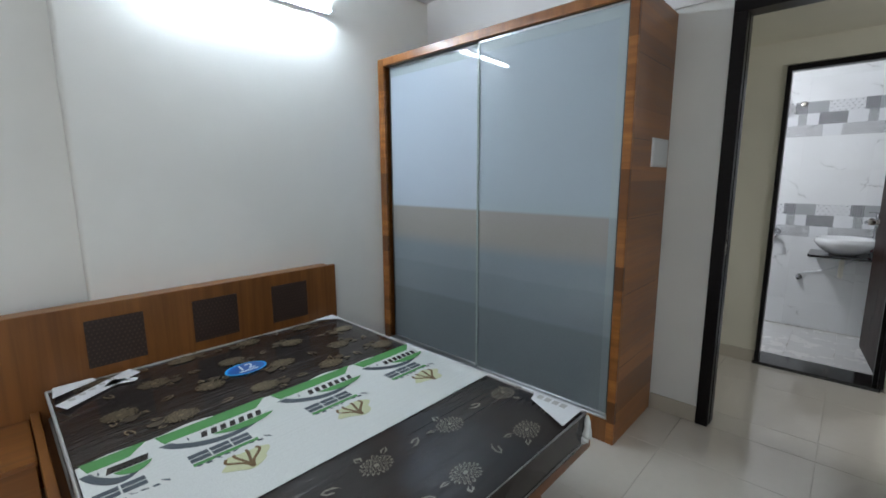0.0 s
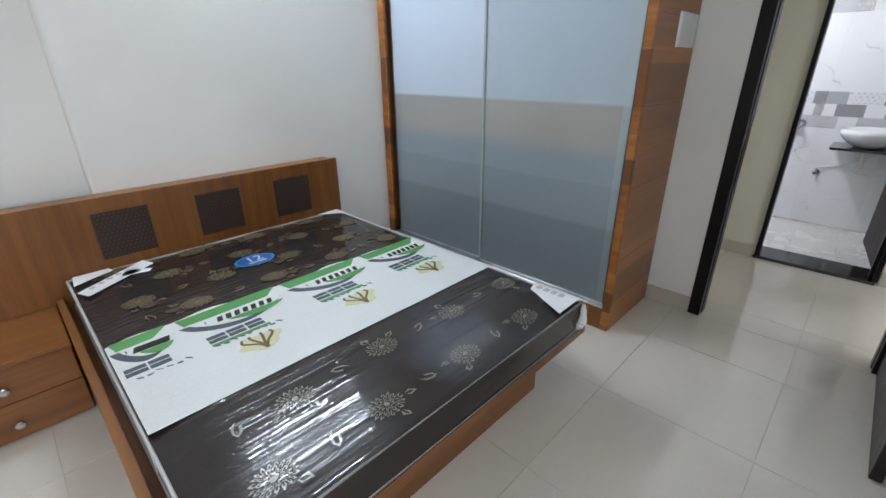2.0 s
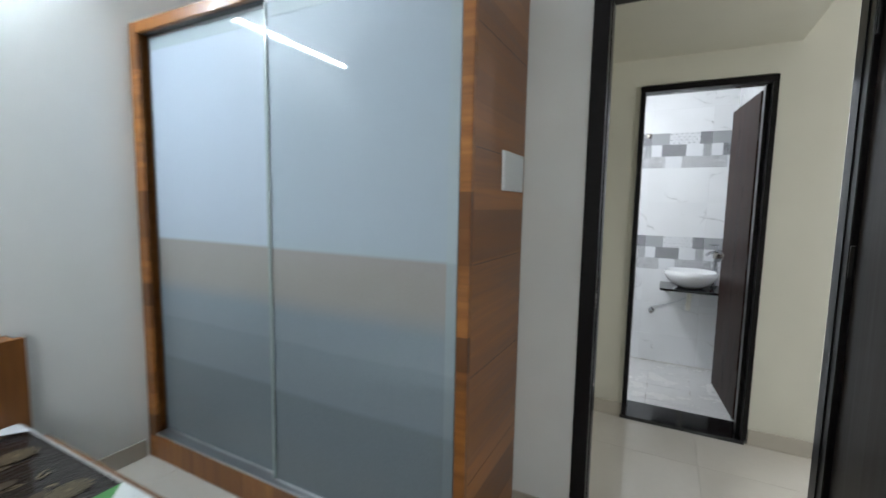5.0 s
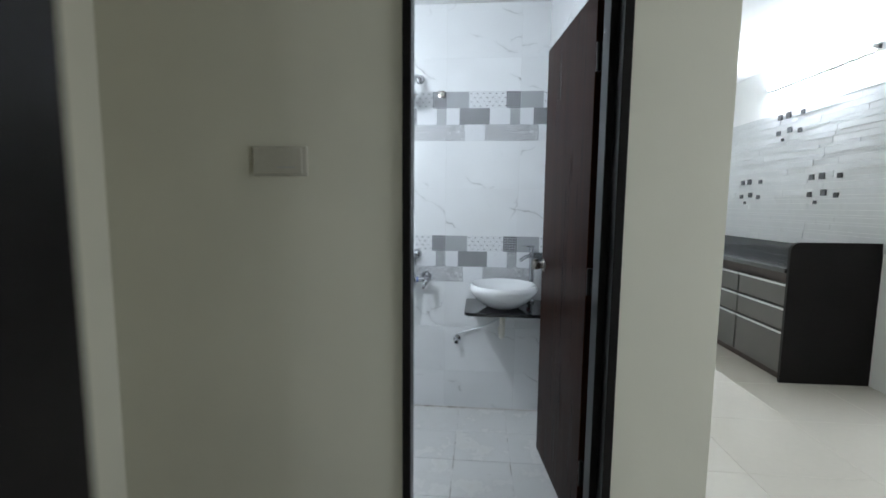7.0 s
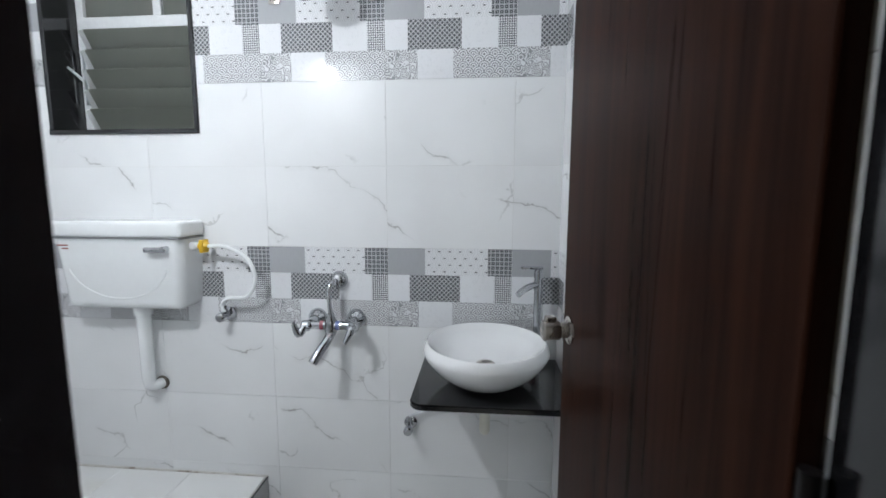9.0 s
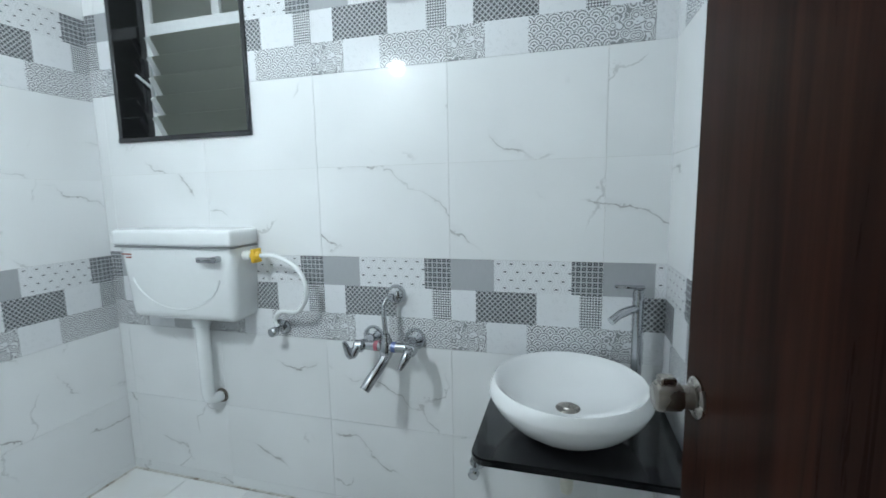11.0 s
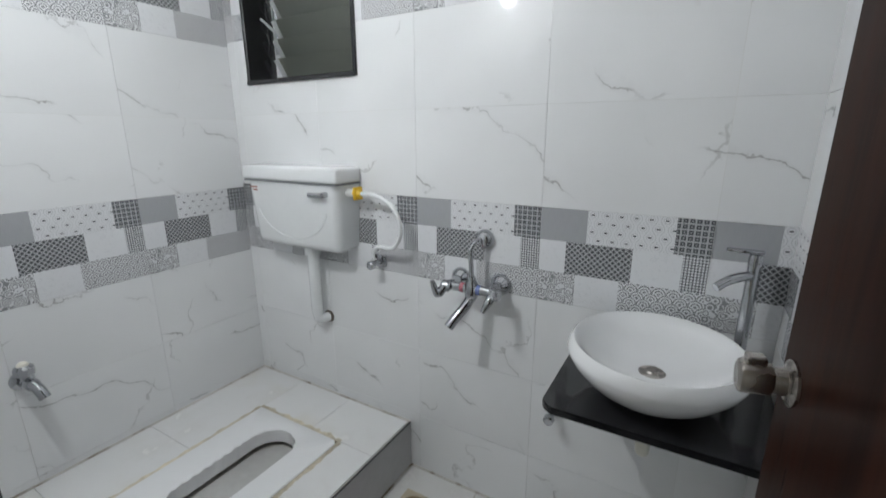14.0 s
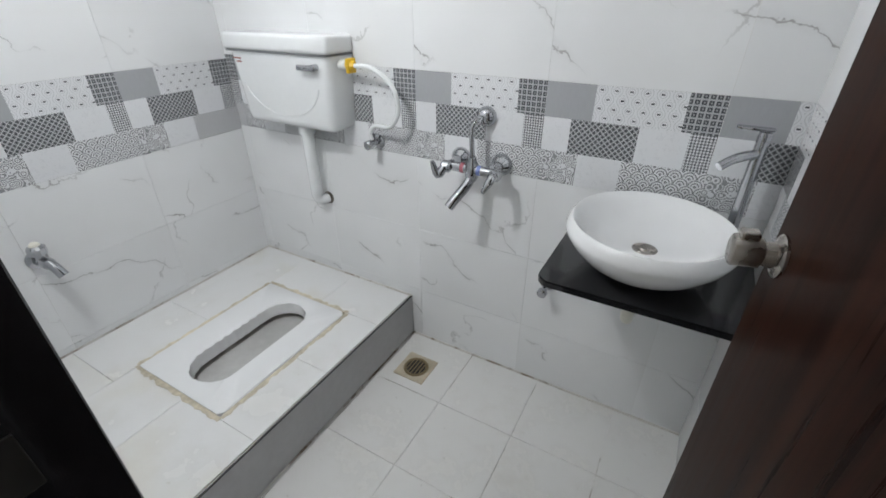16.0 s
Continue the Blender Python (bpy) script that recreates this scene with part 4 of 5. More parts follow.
for x0, x1, y0, y1 in ((BATH_W, PX0, BATH_S + 0.006, BATH_N), (PX1, -0.447, BATH_S + 0.006, BATH_N), (PX0, PX1, BATH_S + 0.006, PY0), (PX0, PX1, PY1, BATH_N)):
    box(core, x0, x1, y0, y1, -0.16, STEP_Z - 0.006)
box(core, PX0, PX1, PY0, PY1, -0.16, STEP_Z - 0.20)
part("core", core, M_CEMENT, pf, "brown cement bedding")
part("riser", boxm(-0.447, -0.437, BATH_S + 0.006, BATH_N, -0.16, STEP_Z - 0.004), M_RISER, pf, "grey tiled front of the step")
part("edge_strip", boxm(-0.4400, -0.4360, BATH_S + 0.006, BATH_N, STEP_Z - 0.004, STEP_Z + 0.0015), plain("dark edge strip", (0.03, 0.03, 0.03), 0.4), pf, "thin dark edge strip")
QX0, QX1, QY0, QY1 = PX0 - 0.006, PX1 + 0.006, PY0 - 0.006, PY1 + 0.006
for x0, x1, y0, y1 in ((BATH_W, QX0, BATH_S + 0.006, 1.74), (BATH_W, QX0, 1.7415, 2.13), (BATH_W, QX0, 2.1315, BATH_N), (QX0 + 0.001, -0.80, BATH_S + 0.006, QY0), (-0.799, -0.449, BATH_S + 0.006, QY0),
                       (QX0 + 0.001, -0.78, QY1, BATH_N), (-0.779, -0.449, QY1, BATH_N), (QX1, -0.449, QY0 + 0.001, 2.15), (QX1, -0.449, 2.1515, QY1 - 0.001)):
    part("tile", boxm(x0 + 0.0004, x1 - 0.0004, y0, y1, STEP_Z - 0.006, STEP_Z, 0.0008), M_PLAINT, pf)


def smeared_joint(a, b, inner, z, seed):
    """A cement joint from a to b with a ragged outer edge; inner points to the clean side."""
    a, b, inner = Vector(a), Vector(b), Vector(inner)
    n = 48
    out, clean = [], []
    for k in range(n + 1):
        p = a.lerp(b, k / n)
        w = 0.015 + 0.012 * noise.noise((k * 0.35, seed, 0)) + 0.007 * noise.noise((k * 1.3, seed, 5))
        out.append(tuple((p - inner * max(0.002, w))[:2]))
        clean.append(tuple((p + inner * 0.002)[:2]))
    return slab(bmesh.new(), out + clean[::-1], z - 0.006, z + 0.0012)


for k, (a, b, i) in enumerate((((PX0 - 0.002, PY0), (PX0 - 0.002, PY1), (1, 0)), ((PX1 + 0.002, PY0), (PX1 + 0.002, PY1), (-1, 0)), ((PX0 - 0.008, PY0 - 0.002), (PX1 + 0.008, PY0 - 0.002), (0, 1)), ((PX0 - 0.008, PY1 + 0.002), (PX1 + 0.008, PY1 + 0.002), (0, -1)))):
    part("grout", smeared_joint(a, b, i, STEP_Z + 0.0006 * (k // 2), 3.1 * k), M_CEMENT, pf, "uneven brown cement joint")

pan = thing("squat_pan", ((PX0 + PX1) / 2, (PY0 + PY1) / 2, STEP_Z - 0.04), "white ceramic squat toilet pan set into the platform", "squat toilet")
pc = Vector((-0.846, 2.143))


def pan_loops():
    n = 96
    hw, y0, y1 = 0.102, 1.890, 2.395
    outer, hole = [], []
    for k in range(n):
        a = 2 * math.pi * k / n
        d = Vector((math.cos(a), math.sin(a)))
        s = min(((PX1 if d.x > 0 else PX0) - pc.x) / d.x if abs(d.x) > 1e-6 else 9, ((PY1 if d.y > 0 else PY0) - pc.y) / d.y if abs(d.y) > 1e-6 else 9)
        outer.append(pc + d * s)
        lo, hi = 0.0, 0.5
        for _ in range(30):
            m = (lo + hi) / 2
            p = pc + d * m
            q = Vector((p.x - pc.x, p.y - min(max(p.y, y0 + hw), y1 - hw)))
            lo, hi = (m, hi) if q.length < hw else (lo, m)
        hole.append(pc + d * lo)
    return outer, hole


outer, hole = pan_loops()


def pan_shell(levels, closed=False):
    """Rings of (outline, height, scale, teeth, outward shift) joined into a shell."""
    bm = bmesh.new()
    rings = []
    for pts, z, k, teeth, grow in levels:
        ring = []
        for p in pts:
            q, g = pc + (p - pc) * k, (p - pc).normalized() * grow
            dx = teeth * abs(math.sin(p.y * 75)) if abs(p.x - pc.x) > 0.05 else 0.0
            ring.append(bm.verts.new((q.x + dx + g.x, q.y + 0.7 * g.y, STEP_Z + z)))
        rings.append(ring)
    n = len(rings[0])
    for a, b in zip(rings[:-1], rings[1:]):
        for k in range(n):
            bm.faces.new((a[k], a[(k + 1) % n], b[(k + 1) % n], b[k]))
    if closed:
        bm.faces.new(rings[-1])
    return bm


part("rim", pan_shell([(outer, -0.03, 1, 0, 0), (outer, 0.003, 0.998, 0, 0), (outer, 0.006, 0.985, 0, 0), (hole, 0.006, 1.06, 0, 0), (hole, 0.002, 1, 0.007, 0), (hole, -0.056, 1, 0.002, 0), (hole, -0.060, 1, 0, 0.006)]), M_CERAMIC, pan, "white glazed rim with ribbed foot edges", True)
# darker glaze carries the shade of the undercut below the rim
part("flush_channel", pan_shell([(hole, -0.0601, 1, 0, 0.006), (hole, -0.062, 1, 0, 0.060), (hole, -0.080, 1, 0, 0.060), (hole, -0.082, 1, 0, 0.004)]), plain("grey undercut shade ceramic", (0.46, 0.44, 0.41), 0.5, 0, 40, 0.25), pan, "channel under the rim, undercut shade put into its grey", True)
# bowl floor glaze is greyed so that it reads as lying in shade
part("bowl", pan_shell([(hole, -0.082, 1, 0, 0.004), (hole, -0.085, 0.9, 0, 0), (hole, -0.092, 0.6, 0, 0), (hole, -0.096, 0.3, 0, 0)], True), plain("shade-greyed ceramic", (0.52, 0.52, 0.51), 0.2, 0, 30, 0.08), pan, "bowl floor, greyed to look shaded", True)

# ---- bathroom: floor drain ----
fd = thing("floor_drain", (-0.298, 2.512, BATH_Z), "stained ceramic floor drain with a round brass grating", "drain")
part("tile_surround", boxm(-0.370, -0.226, 2.440, 2.584, BATH_Z - 0.003, BATH_Z + 0.004, 0.001), plain("stained beige ceramic", (0.50, 0.44, 0.33), 0.4, 0, 30, 0.2), fd)
ring = bmesh.new()
lathe(ring, [(0.040, 0.002), (0.044, 0.006), (0.052, 0.006), (0.055, 0.002)], (-0.298, 2.512, BATH_Z + 0.003), 32)
M_BRASS = metal("dull brass", (0.33, 0.26, 0.16), 0.35)
part("ring", ring, M_BRASS, fd, "", True)
# flat near-black disc stands in for the shaded depth under the slats
part("well", turned(bmesh.new(), (-0.298, 2.512, BATH_Z + 0.004), (-0.298, 2.512, BATH_Z + 0.0055), [(0, 0.041), (1, 0.041)], 28), plain("drain well shade", (0.02, 0.018, 0.015), 0.6), fd)
for k in range(-2, 3):
    w = math.sqrt(0.040 ** 2 - (k * 0.015) ** 2)
    part("slat", boxm(-0.298 + k * 0.015 - 0.003, -0.298 + k * 0.015 + 0.003, 2.512 - w, 2.512 + w, BATH_Z + 0.006, BATH_Z + 0.0085), M_BRASS, fd)

# ---- bathroom: flushing cistern ----
CX0, CX1, CYF, CZ0, CZ1 = -1.172, -0.656, 2.572, 0.885, 1.165
cs = thing("cistern", ((CX0 + CX1) / 2, 2.64, CZ0), "white plastic flushing cistern mounted on the tiled wall", "cistern")


def rounded_taper(x0, x1, y0, y1, z0, z1, r, inset, seg=4):
    """A tank that narrows downwards, with rounded upright and lower edges."""
    bm = boxm(x0, x1, y0, y1, z0, z1)
    for v in bm.verts:
        if v.co.z < (z0 + z1) / 2:
            v.co.x += inset if v.co.x < (x0 + x1) / 2 else -inset
            if v.co.y < (y0 + y1) / 2:
                v.co.y += inset * 0.7
    es = [e for e in bm.edges if min(v.co.y for v in e.verts) < (y0 + y1) / 2 and not all(v.co.z > (z0 + z1) / 2 for v in e.verts)]
    bmesh.ops.bevel(bm, geom=es, offset=r, segments=seg, affect="EDGES", profile=0.5)
    return bm


part("tank", rounded_taper(CX0, CX1, CYF, BATH_N - 0.001, CZ0, CZ1, 0.034, 0.020, 5), M_PVC, cs, "", True)
part("lid", boxm(CX0 - 0.010, CX1 + 0.010, CYF - 0.012, BATH_N - 0.001, CZ1 + 0.001, CZ1 + 0.062, 0.014, 4), M_PVC, cs, "white lid with rounded edges", True)
# solid dark strip in place of the shade under the lid
part("lid_gap_shade", boxm(CX0 - 0.004, CX1 + 0.004, CYF - 0.006, BATH_N - 0.002, CZ1 - 0.005, CZ1 + 0.0005), plain("shadow gap", (0.25, 0.26, 0.27), 0.6), cs)
bm = bmesh.new()
pipe(bm, [(-0.918 + 0.205 * math.cos(a), CYF + 0.0035 - 0.0165 * math.sin(a) * 0.6, 1.085 + 0.155 * math.sin(a)) for a in np.linspace(math.radians(196), math.radians(346), 30)], 0.0040, 8)
part("relief_arc", bm, M_PVC, cs, "curved relief line", True)
hd = part("handle", boxm(-0.785, -0.700, CYF - 0.026, CYF - 0.014, 1.113, 1.133, 0.005, 2), M_CHROME, cs, "chrome flush lever", True)
part("pivot", turned(bmesh.new(), (-0.712, CYF + 0.004, 1.125), (-0.712, CYF - 0.024, 1.125), [(0, 0.012), (1, 0.011)], 16), M_CHROME, hd, "", True)
part("maker_mark", box(boxm(-1.150, -1.105, CYF + 0.0005, CYF + 0.002, 1.132, 1.137), -1.132, -1.105, CYF + 0.0005, CYF + 0.002, 1.120, 1.125), plain("red brown print", (0.25, 0.06, 0.04), 0.5), cs, "small reddish printed mark")
part("flush_pipe", pipe(bmesh.new(), [Vector((-0.892, 2.655, CZ0 + 0.002)), Vector((-0.892, 2.655, 0.850)), Vector((-0.892, 2.655, 0.848)), Vector((-0.892, 2.655, 0.575))], [0.034, 0.034, 0.027, 0.025], 20), M_PVC, cs, "white flush pipe", True)
part("pipe_elbow", pipe(bmesh.new(), smooth_path([(-0.892, 2.655, 0.580), (-0.890, 2.657, 0.556), (-0.882, 2.672, 0.545), (-0.876, 2.702, 0.543)], 5), 0.022, 18), M_PVC, cs, "white pipe elbow into the wall", True)
# dark disc stands for the brown hole edge and the shade inside it
part("pipe_hole_ring", turned(bmesh.new(), (-0.876, 2.709, 0.543), (-0.876, 2.700, 0.543), [(0, 0.029), (1, 0.026)], 20), plain("dark hole edge and shade", (0.10, 0.085, 0.07), 0.8, 0, 60, 0.4), cs, "dark ring for the edge and shade of the pipe hole")
part("inlet_nut", turned(bmesh.new(), (CX1 - 0.002, 2.640, 1.130), (CX1 + 0.028, 2.640, 1.130), [(0, 0.017), (0.8, 0.017), (1, 0.011)], 12), M_PVC, cs, "white inlet nut", True)
yv = part("inlet_valve", turned(bmesh.new(), (CX1 + 0.028, 2.640, 1.130), (CX1 + 0.066, 2.640, 1.130), [(0, 0.012), (0.3, 0.019), (0.7, 0.019), (1, 0.012)], 8), M_YELLOW, cs, "yellow plastic coupling", True)
part("wing", boxm(CX1 + 0.040, CX1 + 0.054, 2.618, 2.662, 1.105, 1.155, 0.004, 2), M_YELLOW, yv, "", True)
part("water_hose", pipe(bmesh.new(), smooth_path([(CX1 + 0.066, 2.640, 1.130), (-0.510, 2.630, 1.128), (-0.430, 2.625, 1.085), (-0.405, 2.628, 1.005), (-0.450, 2.640, 0.935), (-0.530, 2.655, 0.925), (-0.565, 2.665, 0.895), (-0.560, 2.668, 0.865)], 7), 0.0085, 12), M_PVC, cs, "white flexible water hose", True)


def angle_valve(x, z, label):
    e = thing("angle_valve", (x, BATH_N - 0.03, z), label, "valve", "chrome valves on the bathroom wall")
    part("rosette", turned(bmesh.new(), (x, BATH_N - 0.001, z), (x, BATH_N - 0.012, z), [(0, 0.027), (0.5, 0.026), (1, 0.014)], 20), M_CHROME, e, "", True)
    part("body", pipe(bmesh.new(), [(x, BATH_N - 0.010, z), (x, BATH_N - 0.060, z)], 0.0115, 14), M_CHROME, e, "", True)
    part("outlet", pipe(bmesh.new(), [(x, BATH_N - 0.038, z), (x, BATH_N - 0.038, z + 0.040)], [0.009, 0.008], 12), M_CHROME, e, "", True)
    part("handle", turned(bmesh.new(), (x, BATH_N - 0.058, z), (x, BATH_N - 0.082, z), [(0, 0.012), (0.2, 0.019), (0.8, 0.018), (1, 0.012)], 8), M_CHROME, e, "", True)
    return e


angle_valve(-0.560, 0.850, "chrome angle valve feeding the cistern hose")
av = angle_valve(0.176, 0.418, "chrome angle valve below the basin shelf")
part("feed_pipe", pipe(bmesh.new(), smooth_path([(0.176, BATH_N - 0.038, 0.458), (0.215, BATH_N - 0.020, 0.470), (0.32, BATH_N - 0.016, 0.500), (0.44, BATH_N - 0.018, 0.56), (0.56, BATH_N - 0.03, 0.64), (0.60, BATH_N - 0.04, 0.679)], 6), 0.006, 10), M_ALU, av, "thin braided steel hose", True)

# ---- bathroom: wall mixer ----
MXC, MZC = -0.116, 0.834
mx = thing("wall_mixer", (MXC, 2.65, MZC), "chrome wall mixer with bent riser and spout", "tap")
for s in (-1, 1):
    x = MXC + s * 0.078
    part("rosette", turned(bmesh.new(), (x, BATH_N - 0.001, MZC + 0.008), (x, BATH_N - 0.034, MZC + 0.008), [(0, 0.038), (0.25, 0.038), (0.6, 0.030), (1, 0.018)], 26), M_CHROME, mx, "", True)
    part("inlet", pipe(bmesh.new(), [(x, BATH_N - 0.03, MZC + 0.008), (x, BATH_N - 0.075, MZC + 0.004)], 0.017, 16), M_CHROME, mx, "", True)
    hx = MXC + s * 0.088
    hd = part("handle", turned(bmesh.new(), (hx - s * 0.012, 2.622, MZC), (hx + s * 0.022, 2.615, MZC), [(0, 0.016), (0.2, 0.022), (0.8, 0.021), (1, 0.013)], 18), M_CHROME, mx, "chrome lever handle", True)
    tip = [(hx - 0.004, 2.606, MZC + 0.002), (hx - 0.022, 2.590, MZC - 0.024), (hx - 0.038, 2.578, MZC + 0.026)] if s < 0 else [(hx + 0.002, 2.606, MZC + 0.006), (hx + 0.004, 2.580, MZC - 0.006), (hx - 0.014, 2.560, MZC - 0.046)]
    part("lever", pipe(bmesh.new(), smooth_path(tip, 4), [0.014, 0.015, 0.016, 0.016, 0.015, 0.014, 0.012, 0.010, 0.007], 10), M_CHROME, hd, "", True)
part("body", pipe(bmesh.new(), [(MXC - 0.090, 2.632, MZC), (MXC - 0.03, 2.632, MZC), (MXC + 0.03, 2.632, MZC), (MXC + 0.090, 2.632, MZC)], [0.015, 0.017, 0.017, 0.015], 18), M_CHROME, mx, "", True)
for dx, mk in ((-0.040, "red"), (0.022, "blue")):
    part("marker_ring", pipe(bmesh.new(), [(MXC + dx, 2.632, MZC), (MXC + dx + 0.014, 2.632, MZC)], 0.0178, 16), plain(mk + " marker ring", (0.35, 0.10, 0.13) if mk == "red" else (0.12, 0.16, 0.35), 0.25, 0.5), mx, mk + " marker ring", True)
part("centre_block", turned(bmesh.new(), (MXC, 2.632, MZC - 0.040), (MXC, 2.632, MZC + 0.045), [(0, 0.016), (0.2, 0.024), (0.7, 0.022), (0.85, 0.015), (1, 0.014)], 20), M_CHROME, mx, "", True)
part("spout", pipe(bmesh.new(), smooth_path([(MXC, 2.630, MZC - 0.028), (MXC - 0.008, 2.604, MZC - 0.055), (MXC - 0.030, 2.570, MZC - 0.092), (MXC - 0.044, 2.548, MZC - 0.120)], 5), [0.0175] * 15 + [0.0165], 16), M_CHROME, mx, "", True)
part("riser", pipe(bmesh.new(), [(MXC, 2.632, MZC + 0.044), (MXC - 0.004, 2.632, MZC + 0.10), (MXC - 0.006, 2.634, MZC + 0.128)] + smooth_path([(MXC - 0.006, 2.638, MZC + 0.140), (MXC + 0.002, 2.652, MZC + 0.160), (MXC + 0.010, 2.676, MZC + 0.163), (MXC + 0.014, 2.700, MZC + 0.163)], 5), 0.0085, 14), M_CHROME, mx, "bent chrome riser", True)
part("rosette", turned(bmesh.new(), (MXC + 0.014, BATH_N - 0.001, MZC + 0.163), (MXC + 0.014, BATH_N - 0.034, MZC + 0.163), [(0, 0.034), (0.4, 0.033), (0.8, 0.024), (1, 0.015)], 26), M_CHROME, mx, "", True)

# ---- bathroom: shower and concealed outlets ----
sh = thing("shower_head", (-0.125, 2.56, 2.06), "round chrome shower head with a dark face on a short arm", "shower")
part("arm", pipe(bmesh.new(), smooth_path([(-0.085, BATH_N - 0.004, 2.135), (-0.090, 2.650, 2.140), (-0.100, 2.590, 2.118), (-0.108, 2.560, 2.085)], 6), 0.011, 14), M_CHROME, sh, "", True)
part("rosette", turned(bmesh.new(), (-0.085, BATH_N - 0.001, 2.135), (-0.085, BATH_N - 0.012, 2.135), [(0, 0.030), (1, 0.022)], 20), M_CHROME, sh, "", True)
part("head", turned(bmesh.new(), (-0.106, 2.570, 2.090), (-0.140, 2.497, 1.992), [(0, 0.014), (0.25, 0.018), (0.40, 0.020), (0.62, 0.040), (0.85, 0.060), (0.97, 0.060), (1, 0.057)], 28), M_CHROME, sh, "", True)
part("face", turned(bmesh.new(), (-0.140, 2.4975, 1.9925), (-0.1412, 2.4945, 1.989), [(0, 0.055), (1, 0.054)], 28), plain("dark shower face", (0.10, 0.11, 0.13), 0.35, 0, 300, 0.3), sh, "dark grey nozzle face", True)
for x in (-0.318, 0.058):
    e = thing("concealed_outlet", (x, BATH_N - 0.01, 2.040), "capped square water outlet set in the patterned band", "outlet", "concealed outlets")
    part("cover", boxm(x - 0.022, x + 0.022, BATH_N - 0.008, BATH_N - 0.001, 2.018, 2.062, 0.004, 2), M_NICKEL, e, "", True)
    part("cap", turned(bmesh.new(), (x, BATH_N - 0.006, 2.040), (x, BATH_N - 0.024, 2.040), [(0, 0.014), (0.8, 0.013), (1, 0.009)], 12), M_SWITCH, e, "pale plug", True)

# ---- bathroom: bib tap on the side wall ----
bt = thing("bib_tap", (BATH_W + 0.05, 1.790, 0.53), "chrome bib tap on the tiled side wall", "tap")
part("rosette", turned(bmesh.new(), (BATH_W + 0.001, 1.785, 0.545), (BATH_W + 0.018, 1.785, 0.545), [(0, 0.034), (0.5, 0.032), (1, 0.016)], 22), M_CHROME, bt, "", True)
part("body", pipe(bmesh.new(), smooth_path([(BATH_W + 0.012, 1.785, 0.545), (BATH_W + 0.050, 1.790, 0.545), (BATH_W + 0.085, 1.798, 0.535), (BATH_W + 0.108, 1.806, 0.500)], 5), [0.018] * 5 + [0.021] * 4 + [0.017] * 7, 16), M_CHROME, bt, "", True)
part("handle", turned(bmesh.new(), (BATH_W + 0.040, 1.787, 0.555), (BATH_W + 0.044, 1.787, 0.612), [(0, 0.014), (0.35, 0.014), (0.45, 0.029), (0.85, 0.028), (1, 0.018)], 8), M_CHROME, bt, "", True)
part("thread_tape", turned(bmesh.new(), (BATH_W + 0.0435, 1.787, 0.6125), (BATH_W + 0.045, 1.787, 0.620), [(0, 0.017), (1, 0.012)], 10), M_SWITCH, bt, "pale wrapping on the handle")

# ---- bathroom: basin on its shelf ----
SZ = 0.700
shf = thing("basin_shelf", (0.48, 2.51, SZ - 0.022), "black polished granite shelf below the basin", "shelf")
pts = [(0.235, BATH_N - 0.001), (0.741, BATH_N - 0.001), (0.741, 2.300)]
pts += [(0.275 + 0.040 * math.cos(a), 2.340 + 0.040 * math.sin(a)) for a in np.linspace(-math.pi / 2, -math.pi, 8)]
bm = slab(bmesh.new(), pts, SZ - 0.020, SZ)
bmesh.ops.recalc_face_normals(bm, faces=bm.faces)
bmesh.ops.bevel(bm, geom=[e for e in bm.edges if abs(e.verts[0].co.z - e.verts[1].co.z) < 1e-5], offset=0.004, segments=2, affect="EDGES")
part("slab", bm, M_BLACK, shf, "", True)
bs = thing("wash_basin", (0.468, 2.478, SZ), "round white ceramic vessel basin on a black shelf", "basin")
bowl = [(0.0, 0.000), (0.076, 0.000), (0.094, 0.005), (0.130, 0.026), (0.168, 0.056), (0.194, 0.088), (0.2035, 0.108), (0.2045, 0.116), (0.201, 0.125), (0.195, 0.138), (0.1905, 0.1415), (0.185, 0.139),
        (0.172, 0.121), (0.146, 0.097), (0.108, 0.078), (0.060, 0.066), (0.024, 0.062), (0.0, 0.061)]
part("bowl", lathe(bmesh.new(), [(r, h * 1.03) for r, h in bowl], (0.468, 2.478, SZ + 0.001), 64, 1.02, 1.06), M_CERAMIC, bs, "", True)
wst = part("waste", lathe(bmesh.new(), [(0.0, 0.008), (0.014, 0.008), (0.018, 0.004), (0.030, 0.004), (0.033, 0.001), (0.0, 0.0)], (0.468, 2.478, SZ + 0.0638), 28), M_NICKEL, bs, "round steel waste", True)
part("maker_mark", boxm(0.448, 0.476, 2.6700, 2.6715, SZ + 0.121, SZ + 0.127), plain("grey print", (0.18, 0.18, 0.19), 0.5), bs, "small grey printed mark")
part("waste_pipe", pipe(bmesh.new(), smooth_path([(0.468, 2.478, SZ - 0.021), (0.468, 2.478, 0.60), (0.468, 2.49, 0.53), (0.468, 2.56, 0.49), (0.468, 2.62, 0.50), (0.468, 2.703, 0.50)], 6), 0.018, 14), M_SWITCH, bs, "cream plastic waste pipe", True)

fa = thing("basin_tap", (0.655, 2.635, SZ), "tall chrome pillar tap beside the basin", "tap")
part("pillar", turned(bmesh.new(), (0.655, 2.635, SZ), (0.655, 2.635, SZ + 0.360), [(0, 0.025), (0.03, 0.025), (0.05, 0.0150), (0.80, 0.0145), (0.97, 0.0155), (1, 0.013)], 26), M_CHROME, fa, "", True)
